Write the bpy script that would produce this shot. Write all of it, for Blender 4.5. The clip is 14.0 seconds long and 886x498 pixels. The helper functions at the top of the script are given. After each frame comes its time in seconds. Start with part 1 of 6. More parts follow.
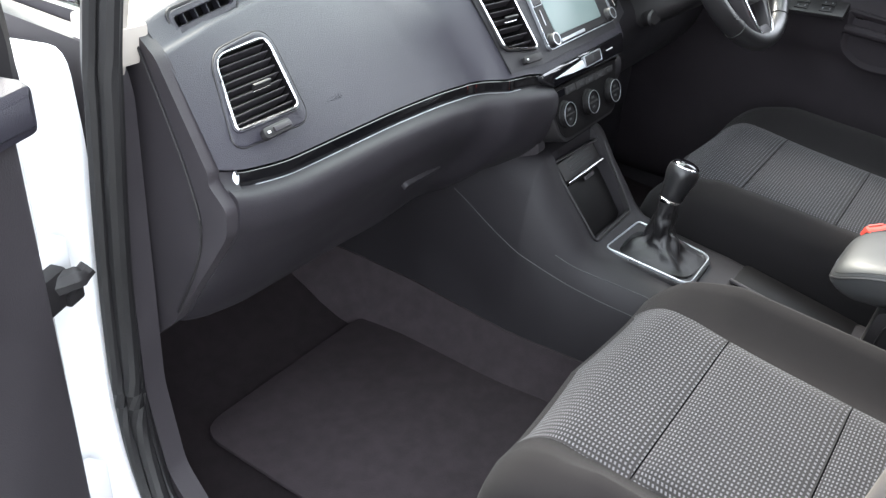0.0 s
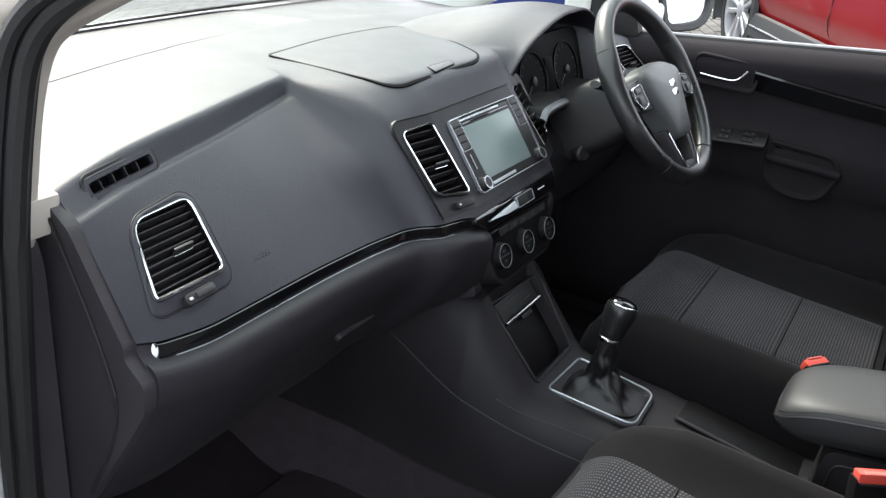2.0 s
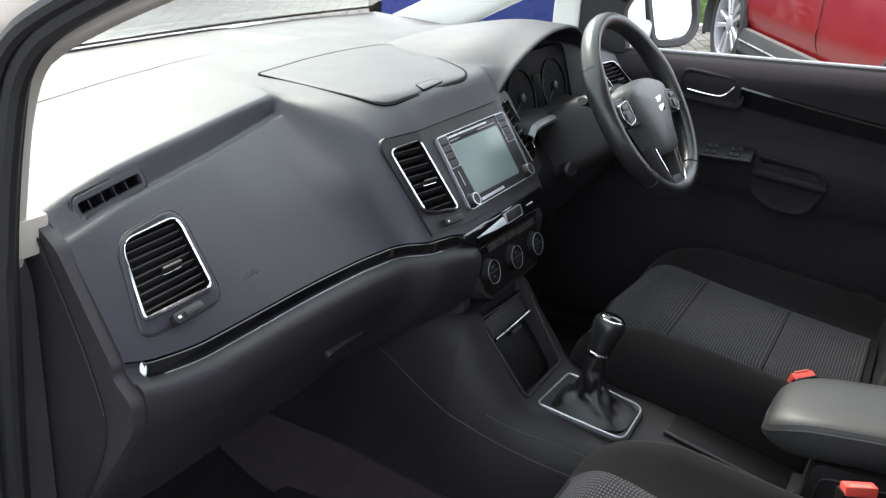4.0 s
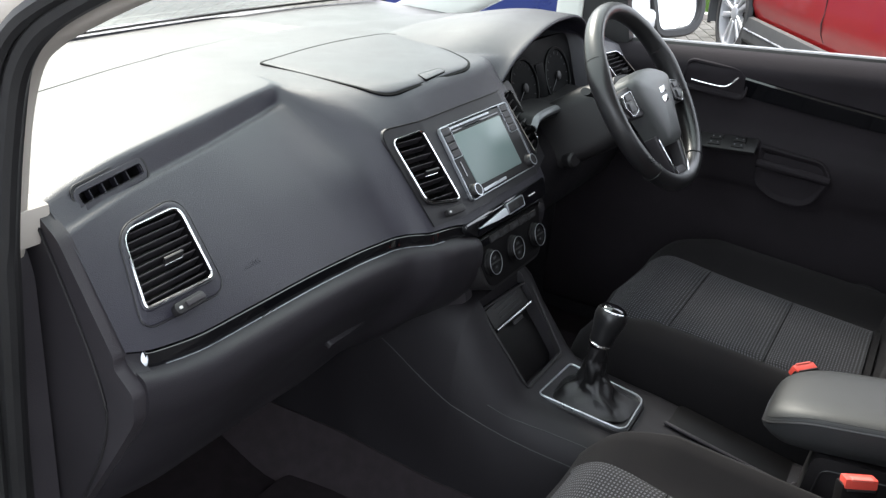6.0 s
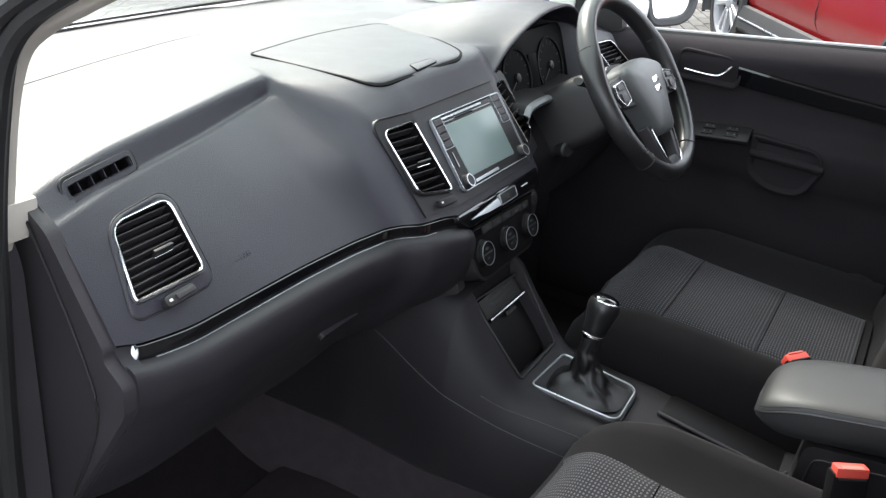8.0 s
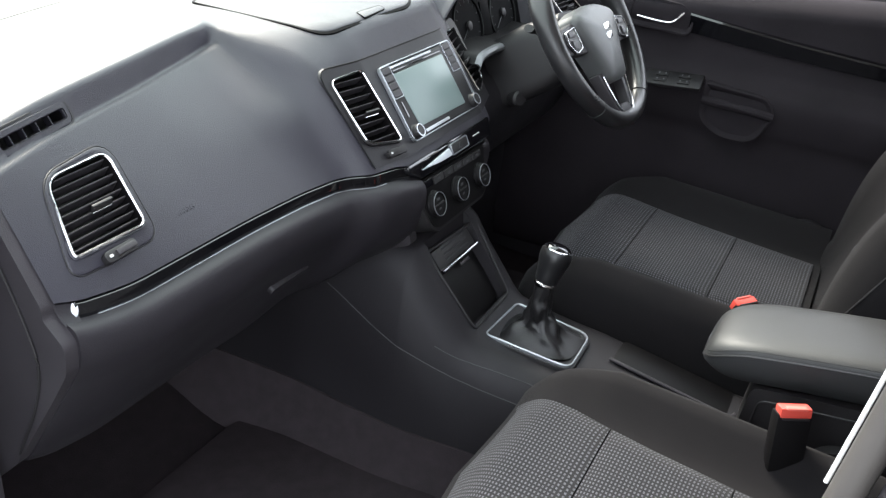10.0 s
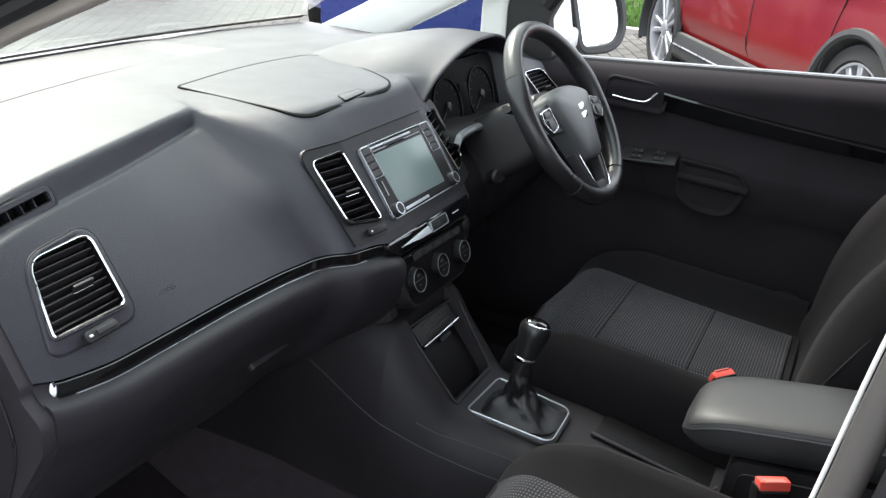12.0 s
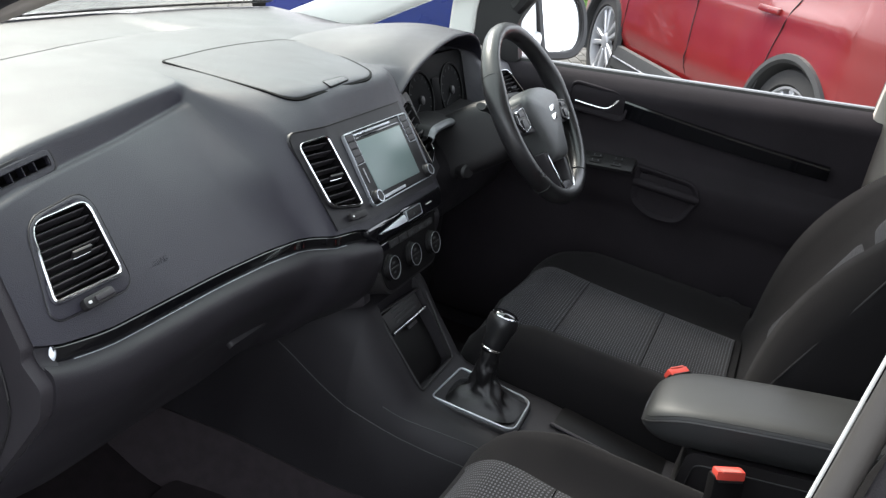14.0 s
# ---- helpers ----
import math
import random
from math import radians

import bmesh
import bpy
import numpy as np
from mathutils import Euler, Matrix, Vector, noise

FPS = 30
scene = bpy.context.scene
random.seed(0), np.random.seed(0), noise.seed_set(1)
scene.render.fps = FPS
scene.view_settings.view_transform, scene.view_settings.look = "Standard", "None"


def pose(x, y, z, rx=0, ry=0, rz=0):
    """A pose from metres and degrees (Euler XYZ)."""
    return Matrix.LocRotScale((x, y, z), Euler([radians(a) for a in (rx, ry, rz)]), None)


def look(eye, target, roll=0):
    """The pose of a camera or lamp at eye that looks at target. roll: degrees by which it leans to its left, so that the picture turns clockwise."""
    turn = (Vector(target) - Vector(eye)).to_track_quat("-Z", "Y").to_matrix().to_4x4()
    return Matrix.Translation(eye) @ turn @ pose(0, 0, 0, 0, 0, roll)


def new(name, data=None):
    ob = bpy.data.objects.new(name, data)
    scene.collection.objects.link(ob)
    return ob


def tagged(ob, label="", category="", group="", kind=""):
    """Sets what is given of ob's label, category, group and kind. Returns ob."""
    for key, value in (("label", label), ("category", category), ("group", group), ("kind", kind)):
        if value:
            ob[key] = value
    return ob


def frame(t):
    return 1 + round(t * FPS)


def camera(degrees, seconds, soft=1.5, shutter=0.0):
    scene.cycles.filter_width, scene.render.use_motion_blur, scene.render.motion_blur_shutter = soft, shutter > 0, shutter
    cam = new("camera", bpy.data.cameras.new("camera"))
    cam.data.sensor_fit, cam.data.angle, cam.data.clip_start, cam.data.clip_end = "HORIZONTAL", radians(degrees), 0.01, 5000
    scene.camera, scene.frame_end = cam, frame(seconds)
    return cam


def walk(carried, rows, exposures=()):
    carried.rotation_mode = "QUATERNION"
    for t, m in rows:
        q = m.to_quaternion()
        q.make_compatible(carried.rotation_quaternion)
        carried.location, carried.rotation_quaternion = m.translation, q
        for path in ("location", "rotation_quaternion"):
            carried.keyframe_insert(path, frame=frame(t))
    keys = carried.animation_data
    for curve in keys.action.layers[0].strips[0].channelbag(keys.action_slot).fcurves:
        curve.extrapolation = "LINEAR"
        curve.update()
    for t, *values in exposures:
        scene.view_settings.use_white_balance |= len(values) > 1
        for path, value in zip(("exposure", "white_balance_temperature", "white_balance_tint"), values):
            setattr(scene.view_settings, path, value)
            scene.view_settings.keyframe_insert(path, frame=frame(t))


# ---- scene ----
cam = camera(53.5, 14.0, soft=1.35)
PATH = [
    (0, (-1.279, -0.713, 1.364), (0.157, 0.205, 0.316), 4.6),
    (0.5, (-1.261, -0.734, 1.365), (0.217, 0.223, 0.417), 5.2),
    (1, (-1.234, -0.698, 1.394), (0.347, 0.215, 0.578), 4.2),
    (1.5, (-1.224, -0.683, 1.395), (0.372, 0.198, 0.573), 3.9),
    (2, (-1.226, -0.683, 1.396), (0.372, 0.196, 0.577), 4.5),
    (2.5, (-1.22, -0.696, 1.404), (0.402, 0.167, 0.614), 4.3),
    (3, (-1.227, -0.69, 1.401), (0.399, 0.176, 0.622), 4.3),
    (5.5, (-1.228, -0.696, 1.407), (0.371, 0.187, 0.591), 4.3),
    (6, (-1.225, -0.693, 1.406), (0.379, 0.182, 0.592), 4.5),
    (6.5, (-1.225, -0.695, 1.41), (0.377, 0.186, 0.601), 4.5),
    (7, (-1.224, -0.694, 1.41), (0.381, 0.186, 0.604), 4.4),
    (9.5, (-1.211, -0.704, 1.401), (0.382, 0.086, 0.485), 4.7),
    (10, (-1.206, -0.708, 1.402), (0.398, 0.049, 0.478), 4.8),
    (10.5, (-1.198, -0.712, 1.405), (0.438, 0.024, 0.521), 4.6),
    (11, (-1.204, -0.717, 1.412), (0.455, 0.034, 0.586), 4.4),
    (11.5, (-1.211, -0.723, 1.414), (0.459, 0.043, 0.625), 4.3),
    (12, (-1.214, -0.728, 1.415), (0.459, 0.05, 0.644), 4.4),
    (12.5, (-1.214, -0.728, 1.415), (0.463, 0.047, 0.649), 4.7),
    (13, (-1.215, -0.731, 1.413), (0.455, 0.074, 0.662), 4.6),
    (13.5, (-1.217, -0.741, 1.414), (0.439, 0.086, 0.657), 5.6),
    (14, (-1.282, -0.668, 1.403), (0.465, -0.048, 0.651), 9.4),
]
walk(cam, [(t, look(eye, target, roll)) for t, eye, target, roll in PATH],
     exposures=[(0.0, 3.3), (0.5, 3.2), (0.8, 2.75), (1.2, 2.12), (7.2, 2.15), (9.5, 2.65), (10.3, 2.65), (11.0, 2.34), (11.4, 2.0), (12.0, 2.08), (13.0, 2.12), (13.5, 1.98), (14.0, 2.0)])

# world and sun
SUN_EL, SUN_AZ = radians(45), radians(-29)
world = bpy.data.worlds.new("sky")
scene.world = world
world.use_nodes = True
wn = world.node_tree.nodes
sky = wn.new("ShaderNodeTexSky")
sky.sky_type = "NISHITA"
sky.sun_disc = False
sky.sun_elevation, sky.sun_rotation = SUN_EL, -SUN_AZ
sky.air_density, sky.dust_density, sky.ozone_density = 1.0, 4.0, 1.0
wn["Background"].inputs["Strength"].default_value = 0.15
pale = wn.new("ShaderNodeHueSaturation")
pale.inputs["Saturation"].default_value = 0.55
world.node_tree.links.new(sky.outputs[0], pale.inputs["Color"])
cloud = wn.new("ShaderNodeMix")
cloud.data_type = "RGBA"
cloud.inputs[0].default_value = 0.7
cloud.inputs[7].default_value = (5.9, 6.3, 6.8, 1)
world.node_tree.links.new(pale.outputs[0], cloud.inputs[6])
world.node_tree.links.new(cloud.outputs[2], wn["Background"].inputs[0])
sun = new("sun", bpy.data.lights.new("sun", "SUN"))
sun.data.energy, sun.data.angle, sun.data.color = 1.5, radians(20), (1.0, 0.955, 0.86)
sun_dir = Vector((math.cos(SUN_EL) * math.sin(-SUN_AZ), math.cos(SUN_EL) * math.cos(SUN_AZ), math.sin(SUN_EL)))
sun.matrix_world = look(sun_dir * 30, (0, 0, 0))


# ---- materials ----
def links(mat):
    return mat.node_tree.nodes, mat.node_tree.links, mat.node_tree.nodes["Principled BSDF"]


def surface(name, col, rough=0.5, metal=0.0, var=0.12, var_scale=9.0, grain=0.0, grain_scale=600.0, coat=0.0, spec=0.5, sheen=0.0, voronoi=False, rough_var=0.06):
    """A procedural surface: colour varied at two scales, roughness varied, fine relief."""
    mat = bpy.data.materials.new(name)
    mat.use_nodes = True
    n, l, b = links(mat)
    tc = n.new("ShaderNodeTexCoord")
    big = n.new("ShaderNodeTexNoise")
    big.inputs["Scale"].default_value, big.inputs["Detail"].default_value = var_scale, 6
    l.new(tc.outputs["Object"], big.inputs["Vector"])
    ramp = n.new("ShaderNodeMapRange")
    ramp.inputs["From Min"].default_value, ramp.inputs["From Max"].default_value = 0.3, 0.7
    ramp.inputs["To Min"].default_value, ramp.inputs["To Max"].default_value = 1 - var, 1 + var
    l.new(big.outputs[0], ramp.inputs["Value"])
    mul = n.new("ShaderNodeMix")
    mul.data_type, mul.blend_type = "RGBA", "MULTIPLY"
    mul.inputs[0].default_value = 1.0
    mul.inputs[6].default_value = (*col, 1)
    comb = n.new("ShaderNodeCombineColor")
    for i in range(3):
        l.new(ramp.outputs[0], comb.inputs[i])
    l.new(comb.outputs[0], mul.inputs[7])
    l.new(mul.outputs[2], b.inputs["Base Color"])
    rr = n.new("ShaderNodeMapRange")
    rr.inputs["From Min"].default_value, rr.inputs["From Max"].default_value = 0.3, 0.7
    rr.inputs["To Min"].default_value, rr.inputs["To Max"].default_value = max(rough - rough_var, 0.02), min(rough + rough_var, 1)
    l.new(big.outputs[0], rr.inputs["Value"])
    l.new(rr.outputs[0], b.inputs["Roughness"])
    b.inputs["Metallic"].default_value = metal
    b.inputs["Coat Weight"].default_value = coat
    b.inputs["Coat Roughness"].default_value = 0.04
    b.inputs["Specular IOR Level"].default_value = spec
    b.inputs["Sheen Weight"].default_value = sheen
    if grain:
        g = n.new("ShaderNodeTexVoronoi" if voronoi else "ShaderNodeTexNoise")
        g.inputs["Scale"].default_value = grain_scale
        l.new(tc.outputs["Object"], g.inputs["Vector"])
        bump = n.new("ShaderNodeBump")
        bump.inputs["Strength"].default_value, bump.inputs["Distance"].default_value = grain, 0.0006
        l.new(g.outputs[0], bump.inputs["Height"])
        l.new(bump.outputs[0], b.inputs["Normal"])
    return mat


def woven(name, dark, light, wide, high):
    """Seat cloth: rows of pale double dashes woven into a dark ground."""
    mat = surface(name, dark, rough=0.95, grain=0.5, grain_scale=900, sheen=0.10, spec=0.2)
    n, l, b = links(mat)

    def calc(op, a, c=None, d=None):
        node = n.new("ShaderNodeMath")
        node.operation = op
        for k, v in enumerate((a, c, d)):
            if v is None:
                continue
            if isinstance(v, float):
                node.inputs[k].default_value = v
            else:
                l.new(v, node.inputs[k])
        return node.outputs[0]

    tc = n.new("ShaderNodeTexCoord")
    sep = n.new("ShaderNodeSeparateXYZ")
    l.new(tc.outputs["Object"], sep.inputs[0])
    run = calc("SUBTRACT", sep.outputs[1], sep.outputs[2])
    fx = calc("FRACT", calc("DIVIDE", sep.outputs[0], wide))
    fy = calc("FRACT", calc("DIVIDE", run, high))
    dots = calc("ADD", calc("COMPARE", fx, 0.25, 0.115), calc("COMPARE", fx, 0.53, 0.115))
    dash_mask = calc("MULTIPLY", dots, calc("COMPARE", fy, 0.5, 0.23))
    wear = n.new("ShaderNodeTexNoise")
    wear.inputs["Scale"].default_value = 300
    l.new(tc.outputs["Object"], wear.inputs["Vector"])
    mixc = n.new("ShaderNodeMix")
    mixc.data_type = "RGBA"
    l.new(calc("MULTIPLY", dash_mask, calc("ADD", calc("MULTIPLY", wear.outputs[0], 0.6), 0.55)), mixc.inputs[0])
    l.new(b.inputs["Base Color"].links[0].from_socket, mixc.inputs[6])
    mixc.inputs[7].default_value = (*light, 1)
    l.new(mixc.outputs[2], b.inputs["Base Color"])
    return mat


def glazing(name, tint=(0.9, 0.95, 0.93), haze=0.0, rough=0.02, power=5.0):
    """Thin window glass: clear with a Fresnel gloss and, if asked, an even pale veil."""
    mat = bpy.data.materials.new(name)
    mat.use_nodes = True
    n, l = mat.node_tree.nodes, mat.node_tree.links
    n.remove(n["Principled BSDF"])
    tr, gl, mx, fr = (n.new("ShaderNodeBsdfTransparent"), n.new("ShaderNodeBsdfGlossy"), n.new("ShaderNodeMixShader"), n.new("ShaderNodeLayerWeight"))
    steep = n.new("ShaderNodeMath")
    steep.operation = "POWER"
    steep.inputs[1].default_value = power
    l.new(fr.outputs["Facing"], steep.inputs[0])
    tr.inputs[0].default_value = (*tint, 1)
    gl.inputs["Roughness"].default_value = rough
    fr.inputs[0].default_value = 0.5
    l.new(steep.outputs[0], mx.inputs[0])
    l.new(tr.outputs[0], mx.inputs[1])
    l.new(gl.outputs[0], mx.inputs[2])
    # translucent white mixed in as the haze of a reflected dashboard
    if haze:
        film, veil = n.new("ShaderNodeBsdfTranslucent"), n.new("ShaderNodeMixShader")
        film.inputs[0].default_value = (0.85, 0.86, 0.84, 1)
        veil.inputs[0].default_value = haze
        l.new(mx.outputs[0], veil.inputs[1])
        l.new(film.outputs[0], veil.inputs[2])
        mx = veil
    l.new(mx.outputs[0], n["Material Output"].inputs[0])
    return mat


M_PAD = surface("dash_soft_plastic", (0.0185, 0.0170, 0.0250), rough=0.44, grain=0.45, grain_scale=900, voronoi=True, spec=0.56)
M_PLASTIC = surface("dark_grained_plastic", (0.0265, 0.0232, 0.0268), rough=0.5, grain=0.3, grain_scale=800, voronoi=True)
M_BLACK = surface("black_plastic", (0.0096, 0.0086, 0.0095), rough=0.5, grain=0.15)
M_GLOSS = surface("piano_black", (0.004, 0.004, 0.005), rough=0.07, var=0.0, coat=0.6, rough_var=0.02)
M_CHROME = surface("satin_chrome", (0.82, 0.83, 0.85), rough=0.16, metal=1.0, var=0.03)
M_SILVER = surface("silver_plastic", (0.45, 0.47, 0.50), rough=0.3, metal=0.8, var=0.05)
M_CLOTH = surface("plain_seat_cloth", (0.0094, 0.0084, 0.0092), rough=0.95, grain=0.7, grain_scale=1100, sheen=0.04, spec=0.15)
M_WOVEN = woven("woven_seat_cloth", (0.0115, 0.0110, 0.0125), (0.102, 0.101, 0.116), 0.0074, 0.0047)
M_CARPET = surface("carpet", (0.034, 0.028, 0.031), rough=1.0, grain=1.0, grain_scale=500, spec=0.1, var=0.12, var_scale=40)
M_MAT = surface("mat_textile", (0.033, 0.027, 0.030), rough=1.0, grain=1.0, grain_scale=400, spec=0.1, var=0.12, var_scale=40)
M_RUBBER = surface("rubber_seal", (0.0075, 0.0070, 0.0076), rough=0.55, grain=0.2)
M_PALE = surface("pale_pillar_trim_and_glint", (0.74, 0.73, 0.70), rough=0.6, grain=0.2, var=0.04)
M_BEIGE = surface("beige_and_shaded_pale_trim", (0.44, 0.40, 0.36), rough=0.6, grain=0.2, var=0.05)
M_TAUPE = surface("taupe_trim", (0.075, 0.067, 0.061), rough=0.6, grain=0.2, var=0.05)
M_WHITE = surface("white_car_paint", (0.80, 0.81, 0.82), rough=0.25, coat=1.0, var=0.02)
M_LEATHER = surface("dark_leather", (0.015, 0.0145, 0.0155), rough=0.33, grain=0.2, grain_scale=520, voronoi=True, spec=0.6)
M_ARM = surface("grey_armrest_leather", (0.0215, 0.0222, 0.0230), rough=0.52, grain=0.2, grain_scale=520, voronoi=True)
M_GLOVE = surface("lower_dash_plastic", (0.0142, 0.0122, 0.0155), rough=0.52, grain=0.3, grain_scale=700, voronoi=True)
M_GAITER = surface("gaiter_leather", (0.0065, 0.0060, 0.0068), rough=0.42, grain=0.5, grain_scale=500, voronoi=True)
M_REDPL = surface("red_plastic", (0.62, 0.07, 0.05), rough=0.4, var=0.06)
M_REDPALE = surface("paler_red_plastic", (0.70, 0.14, 0.11), rough=0.45, var=0.06)
# grey-green base stands in for what the dark screen reflects
M_SCREEN = surface("screen_glass_pale_reflection", (0.15, 0.20, 0.195), rough=0.36, var=0.02, spec=0.8)
M_CONSOLE = surface("console_plastic", (0.0104, 0.0090, 0.0112), rough=0.58, grain=0.3, grain_scale=800, voronoi=True, spec=0.35)
M_FASCIA = surface("fascia_plastic", (0.0100, 0.0090, 0.0115), rough=0.5, grain=0.2, grain_scale=800, voronoi=True)
# pale colour of the sky's reflection on the gloss band
M_GLINT = surface("sky_glint_pale", (0.60, 0.64, 0.68), rough=0.4, metal=0.0, var=0.04)
M_SATIN = surface("satin_grey_trim", (0.16, 0.165, 0.175), rough=0.38, metal=0.3, var=0.04)
M_DIAL = surface("dial_and_gap_shade", (0.0016, 0.0016, 0.0019), rough=0.6, spec=0.06, var=0.0)
# black plastic, also the shade inside air boxes, trays and below the dials
M_VOID = surface("black_plastic_and_recess_shade", (0.0035, 0.0031, 0.0035), rough=0.5, grain=0.1, spec=0.2)
M_KNOB = surface("knob_leather", (0.010, 0.010, 0.011), rough=0.33, grain=0.2, grain_scale=600, voronoi=True)
M_SILLCLAD = surface("dark_cladding", (0.016, 0.017, 0.018), rough=0.6, grain=0.3)
M_GLASS = glazing("window_glass")
# the windscreen's veil stands in for the bright dash mirrored in it
M_SCREENGLASS = glazing("windscreen_glass", (0.62, 0.69, 0.64), haze=0.10, rough=0.06, power=7.0)
M_MIRROR = surface("mirror_silver", (0.92, 0.93, 0.93), rough=0.02, metal=1.0, var=0.0, rough_var=0.01)
M_REDCAR = surface("red_car_paint", (0.150, 0.005, 0.006), rough=0.34, coat=0.55, var=0.04, var_scale=3)
M_BLUECAR = surface("blue_car_paint", (0.012, 0.026, 0.17), rough=0.3, coat=1.0, var=0.04)
M_DOOR = surface("door_plastic", (0.0235, 0.0203, 0.0235), rough=0.75, grain=0.3, grain_scale=800, voronoi=True, spec=0.08)
M_HUB = surface("grey_wheel_plastic", (0.078, 0.080, 0.082), rough=0.45, grain=0.3, grain_scale=800, voronoi=True)
M_SILVERCAR = surface("grey_car_paint", (0.16, 0.165, 0.17), rough=0.3, coat=1.0, var=0.04)
M_CLAD = surface("grey_cladding", (0.034, 0.035, 0.037), rough=0.6, grain=0.3)
M_TYRE = surface("tyre_rubber", (0.012, 0.012, 0.0125), rough=0.85, grain=0.6, grain_scale=200)
M_ALLOY = surface("alloy_wheel", (0.50, 0.51, 0.53), rough=0.45, metal=0.7, var=0.05)
M_CARGLASS = surface("dark_car_glass", (0.01, 0.012, 0.013), rough=0.05, var=0.0, spec=0.8, rough_var=0.01)
M_BLOCK = surface("paving_block", (0.120, 0.118, 0.108), rough=0.9, grain=0.8, grain_scale=120, var=0.30, var_scale=5)
M_JOINT = surface("paving_ground", (0.125, 0.121, 0.112), rough=0.95, grain=0.8, grain_scale=90, var=0.25, var_scale=2)
M_KERB = surface("kerb_concrete", (0.52, 0.51, 0.47), rough=0.9, grain=0.6, grain_scale=150, var=0.15)
M_GRASS = surface("grass_blades", (0.10, 0.20, 0.035), rough=0.8, var=0.35, var_scale=3)
M_SOIL = surface("grass_soil", (0.07, 0.11, 0.03), rough=1.0, var=0.3, var_scale=6)
M_PRINT = surface("pale_print", (0.6, 0.6, 0.6), rough=0.5, var=0.0)
M_LINER = surface("roof_lining", (0.26, 0.25, 0.24), rough=0.95, grain=0.4, grain_scale=500)


# ---- builders ----
def part(name, bm, material, parent=None, label="", smooth=True, sharp=35):
    """Links a bmesh as one mesh object, under a thing or a part."""
    bmesh.ops.recalc_face_normals(bm, faces=bm.faces)
    me = bpy.data.meshes.new(name)
    bm.to_mesh(me)
    bm.free()
    me.materials.append(material)
    if smooth:
        me.shade_smooth()
        me.set_sharp_from_angle(angle=radians(sharp))
    ob = new(name, me)
    if parent is not None:
        ob.parent = parent
    if label:
        tagged(ob, label)
    return ob


def thing(name, label, category, group="", kind=""):
    ob = new(name)
    ob.empty_display_size = 0.05
    return tagged(ob, label, category, group, kind)


def plane_frame(x, y, z, lean=0.0, yaw=0.0, roll=0.0):
    """Local u to the right, v up along a face that leans back by lean degrees, n out of it towards the cabin."""
    a, b = radians(lean), radians(yaw)
    u = Vector((math.cos(b), math.sin(b), 0))
    v = Vector((-math.sin(b) * math.sin(a), math.cos(b) * math.sin(a), math.cos(a)))
    m = Matrix((u, v, u.cross(v))).transposed().to_4x4()
    return Matrix.Translation((x, y, z)) @ m @ Matrix.Rotation(radians(roll), 4, "Z")


def rounded(corners, r=0.01, n=5):
    """A closed outline with rounded corners; r one radius or one a corner."""
    pts, k = [], len(corners)
    for i in range(k):
        p, a, b = Vector(corners[i]), Vector(corners[i - 1]), Vector(corners[(i + 1) % k])
        rad = r[i] if isinstance(r, (list, tuple)) else r
        d1, d2 = (a - p), (b - p)
        rad = min(rad, d1.length * 0.48, d2.length * 0.48)
        s, e = p + d1.normalized() * rad, p + d2.normalized() * rad
        for j in range(n + 1):
            t = j / n
            pts.append(s * (1 - t) ** 2 + p * 2 * t * (1 - t) + e * t * t)
    return pts


def rect(w, h, cx=0.0, cy=0.0):
    return [(cx - w / 2, cy - h / 2), (cx + w / 2, cy - h / 2), (cx + w / 2, cy + h / 2), (cx - w / 2, cy + h / 2)]


def inset(pts, d):
    """The outline moved inwards by d (outlines run counter-clockwise)."""
    out, k = [], len(pts)
    area = sum(pts[i - 1][0] * pts[i][1] - pts[i][0] * pts[i - 1][1] for i in range(k))
    sgn = 1 if area > 0 else -1
    for i in range(k):
        a, p, b = pts[i - 1], pts[i], pts[(i + 1) % k]
        t1 = (Vector((p[0] - a[0], p[1] - a[1]))).normalized() if (Vector((p[0] - a[0], p[1] - a[1]))).length > 1e-9 else Vector((0, 0))
        t2 = (Vector((b[0] - p[0], b[1] - p[1]))).normalized() if (Vector((b[0] - p[0], b[1] - p[1]))).length > 1e-9 else Vector((0, 0))
        t = t1 + t2
        if t.length < 1e-9:
            out.append(Vector(p))
            continue
        t.normalize()
        out.append(Vector((p[0] - sgn * t.y * d, p[1] + sgn * t.x * d)))
    return out


def layers(m, rings, cap_top=True, cap_bottom=False):
    """Rings of (outline, height along n) in the frame m, skinned in turn."""
    bm = bmesh.new()
    rows = [[bm.verts.new(m @ Vector((p[0], p[1], h))) for p in pts] for pts, h in rings]
    k = len(rows[0])
    for a, b in zip(rows, rows[1:]):
        for i in range(k):
            bm.faces.new((a[i - 1], a[i], b[i], b[i - 1]))
    if cap_top:
        bm.faces.new(rows[-1])
    if cap_bottom:
        bm.faces.new(rows[0][::-1])
    return bm


def plate(m, pts, h0, h1, bevel=0.002):
    """A raised plate with a rounded rim, standing from h0 to h1."""
    return layers(m, [(pts, h0), (pts, h1 - bevel), (inset(pts, bevel * 0.3), h1 - bevel * 0.3), (inset(pts, bevel), h1)], True, True)


def ring(m, pts, width, h0, h1, bevel=0.0012):
    """A raised frame that follows the outline, width wide."""
    inner = inset(pts, width)
    return layers(m, [(pts, h0), (pts, h1 - bevel), (inset(pts, bevel), h1), (inset(pts, width - bevel), h1), (inner, h1 - bevel), (inner, h0), (pts, h0)], False)


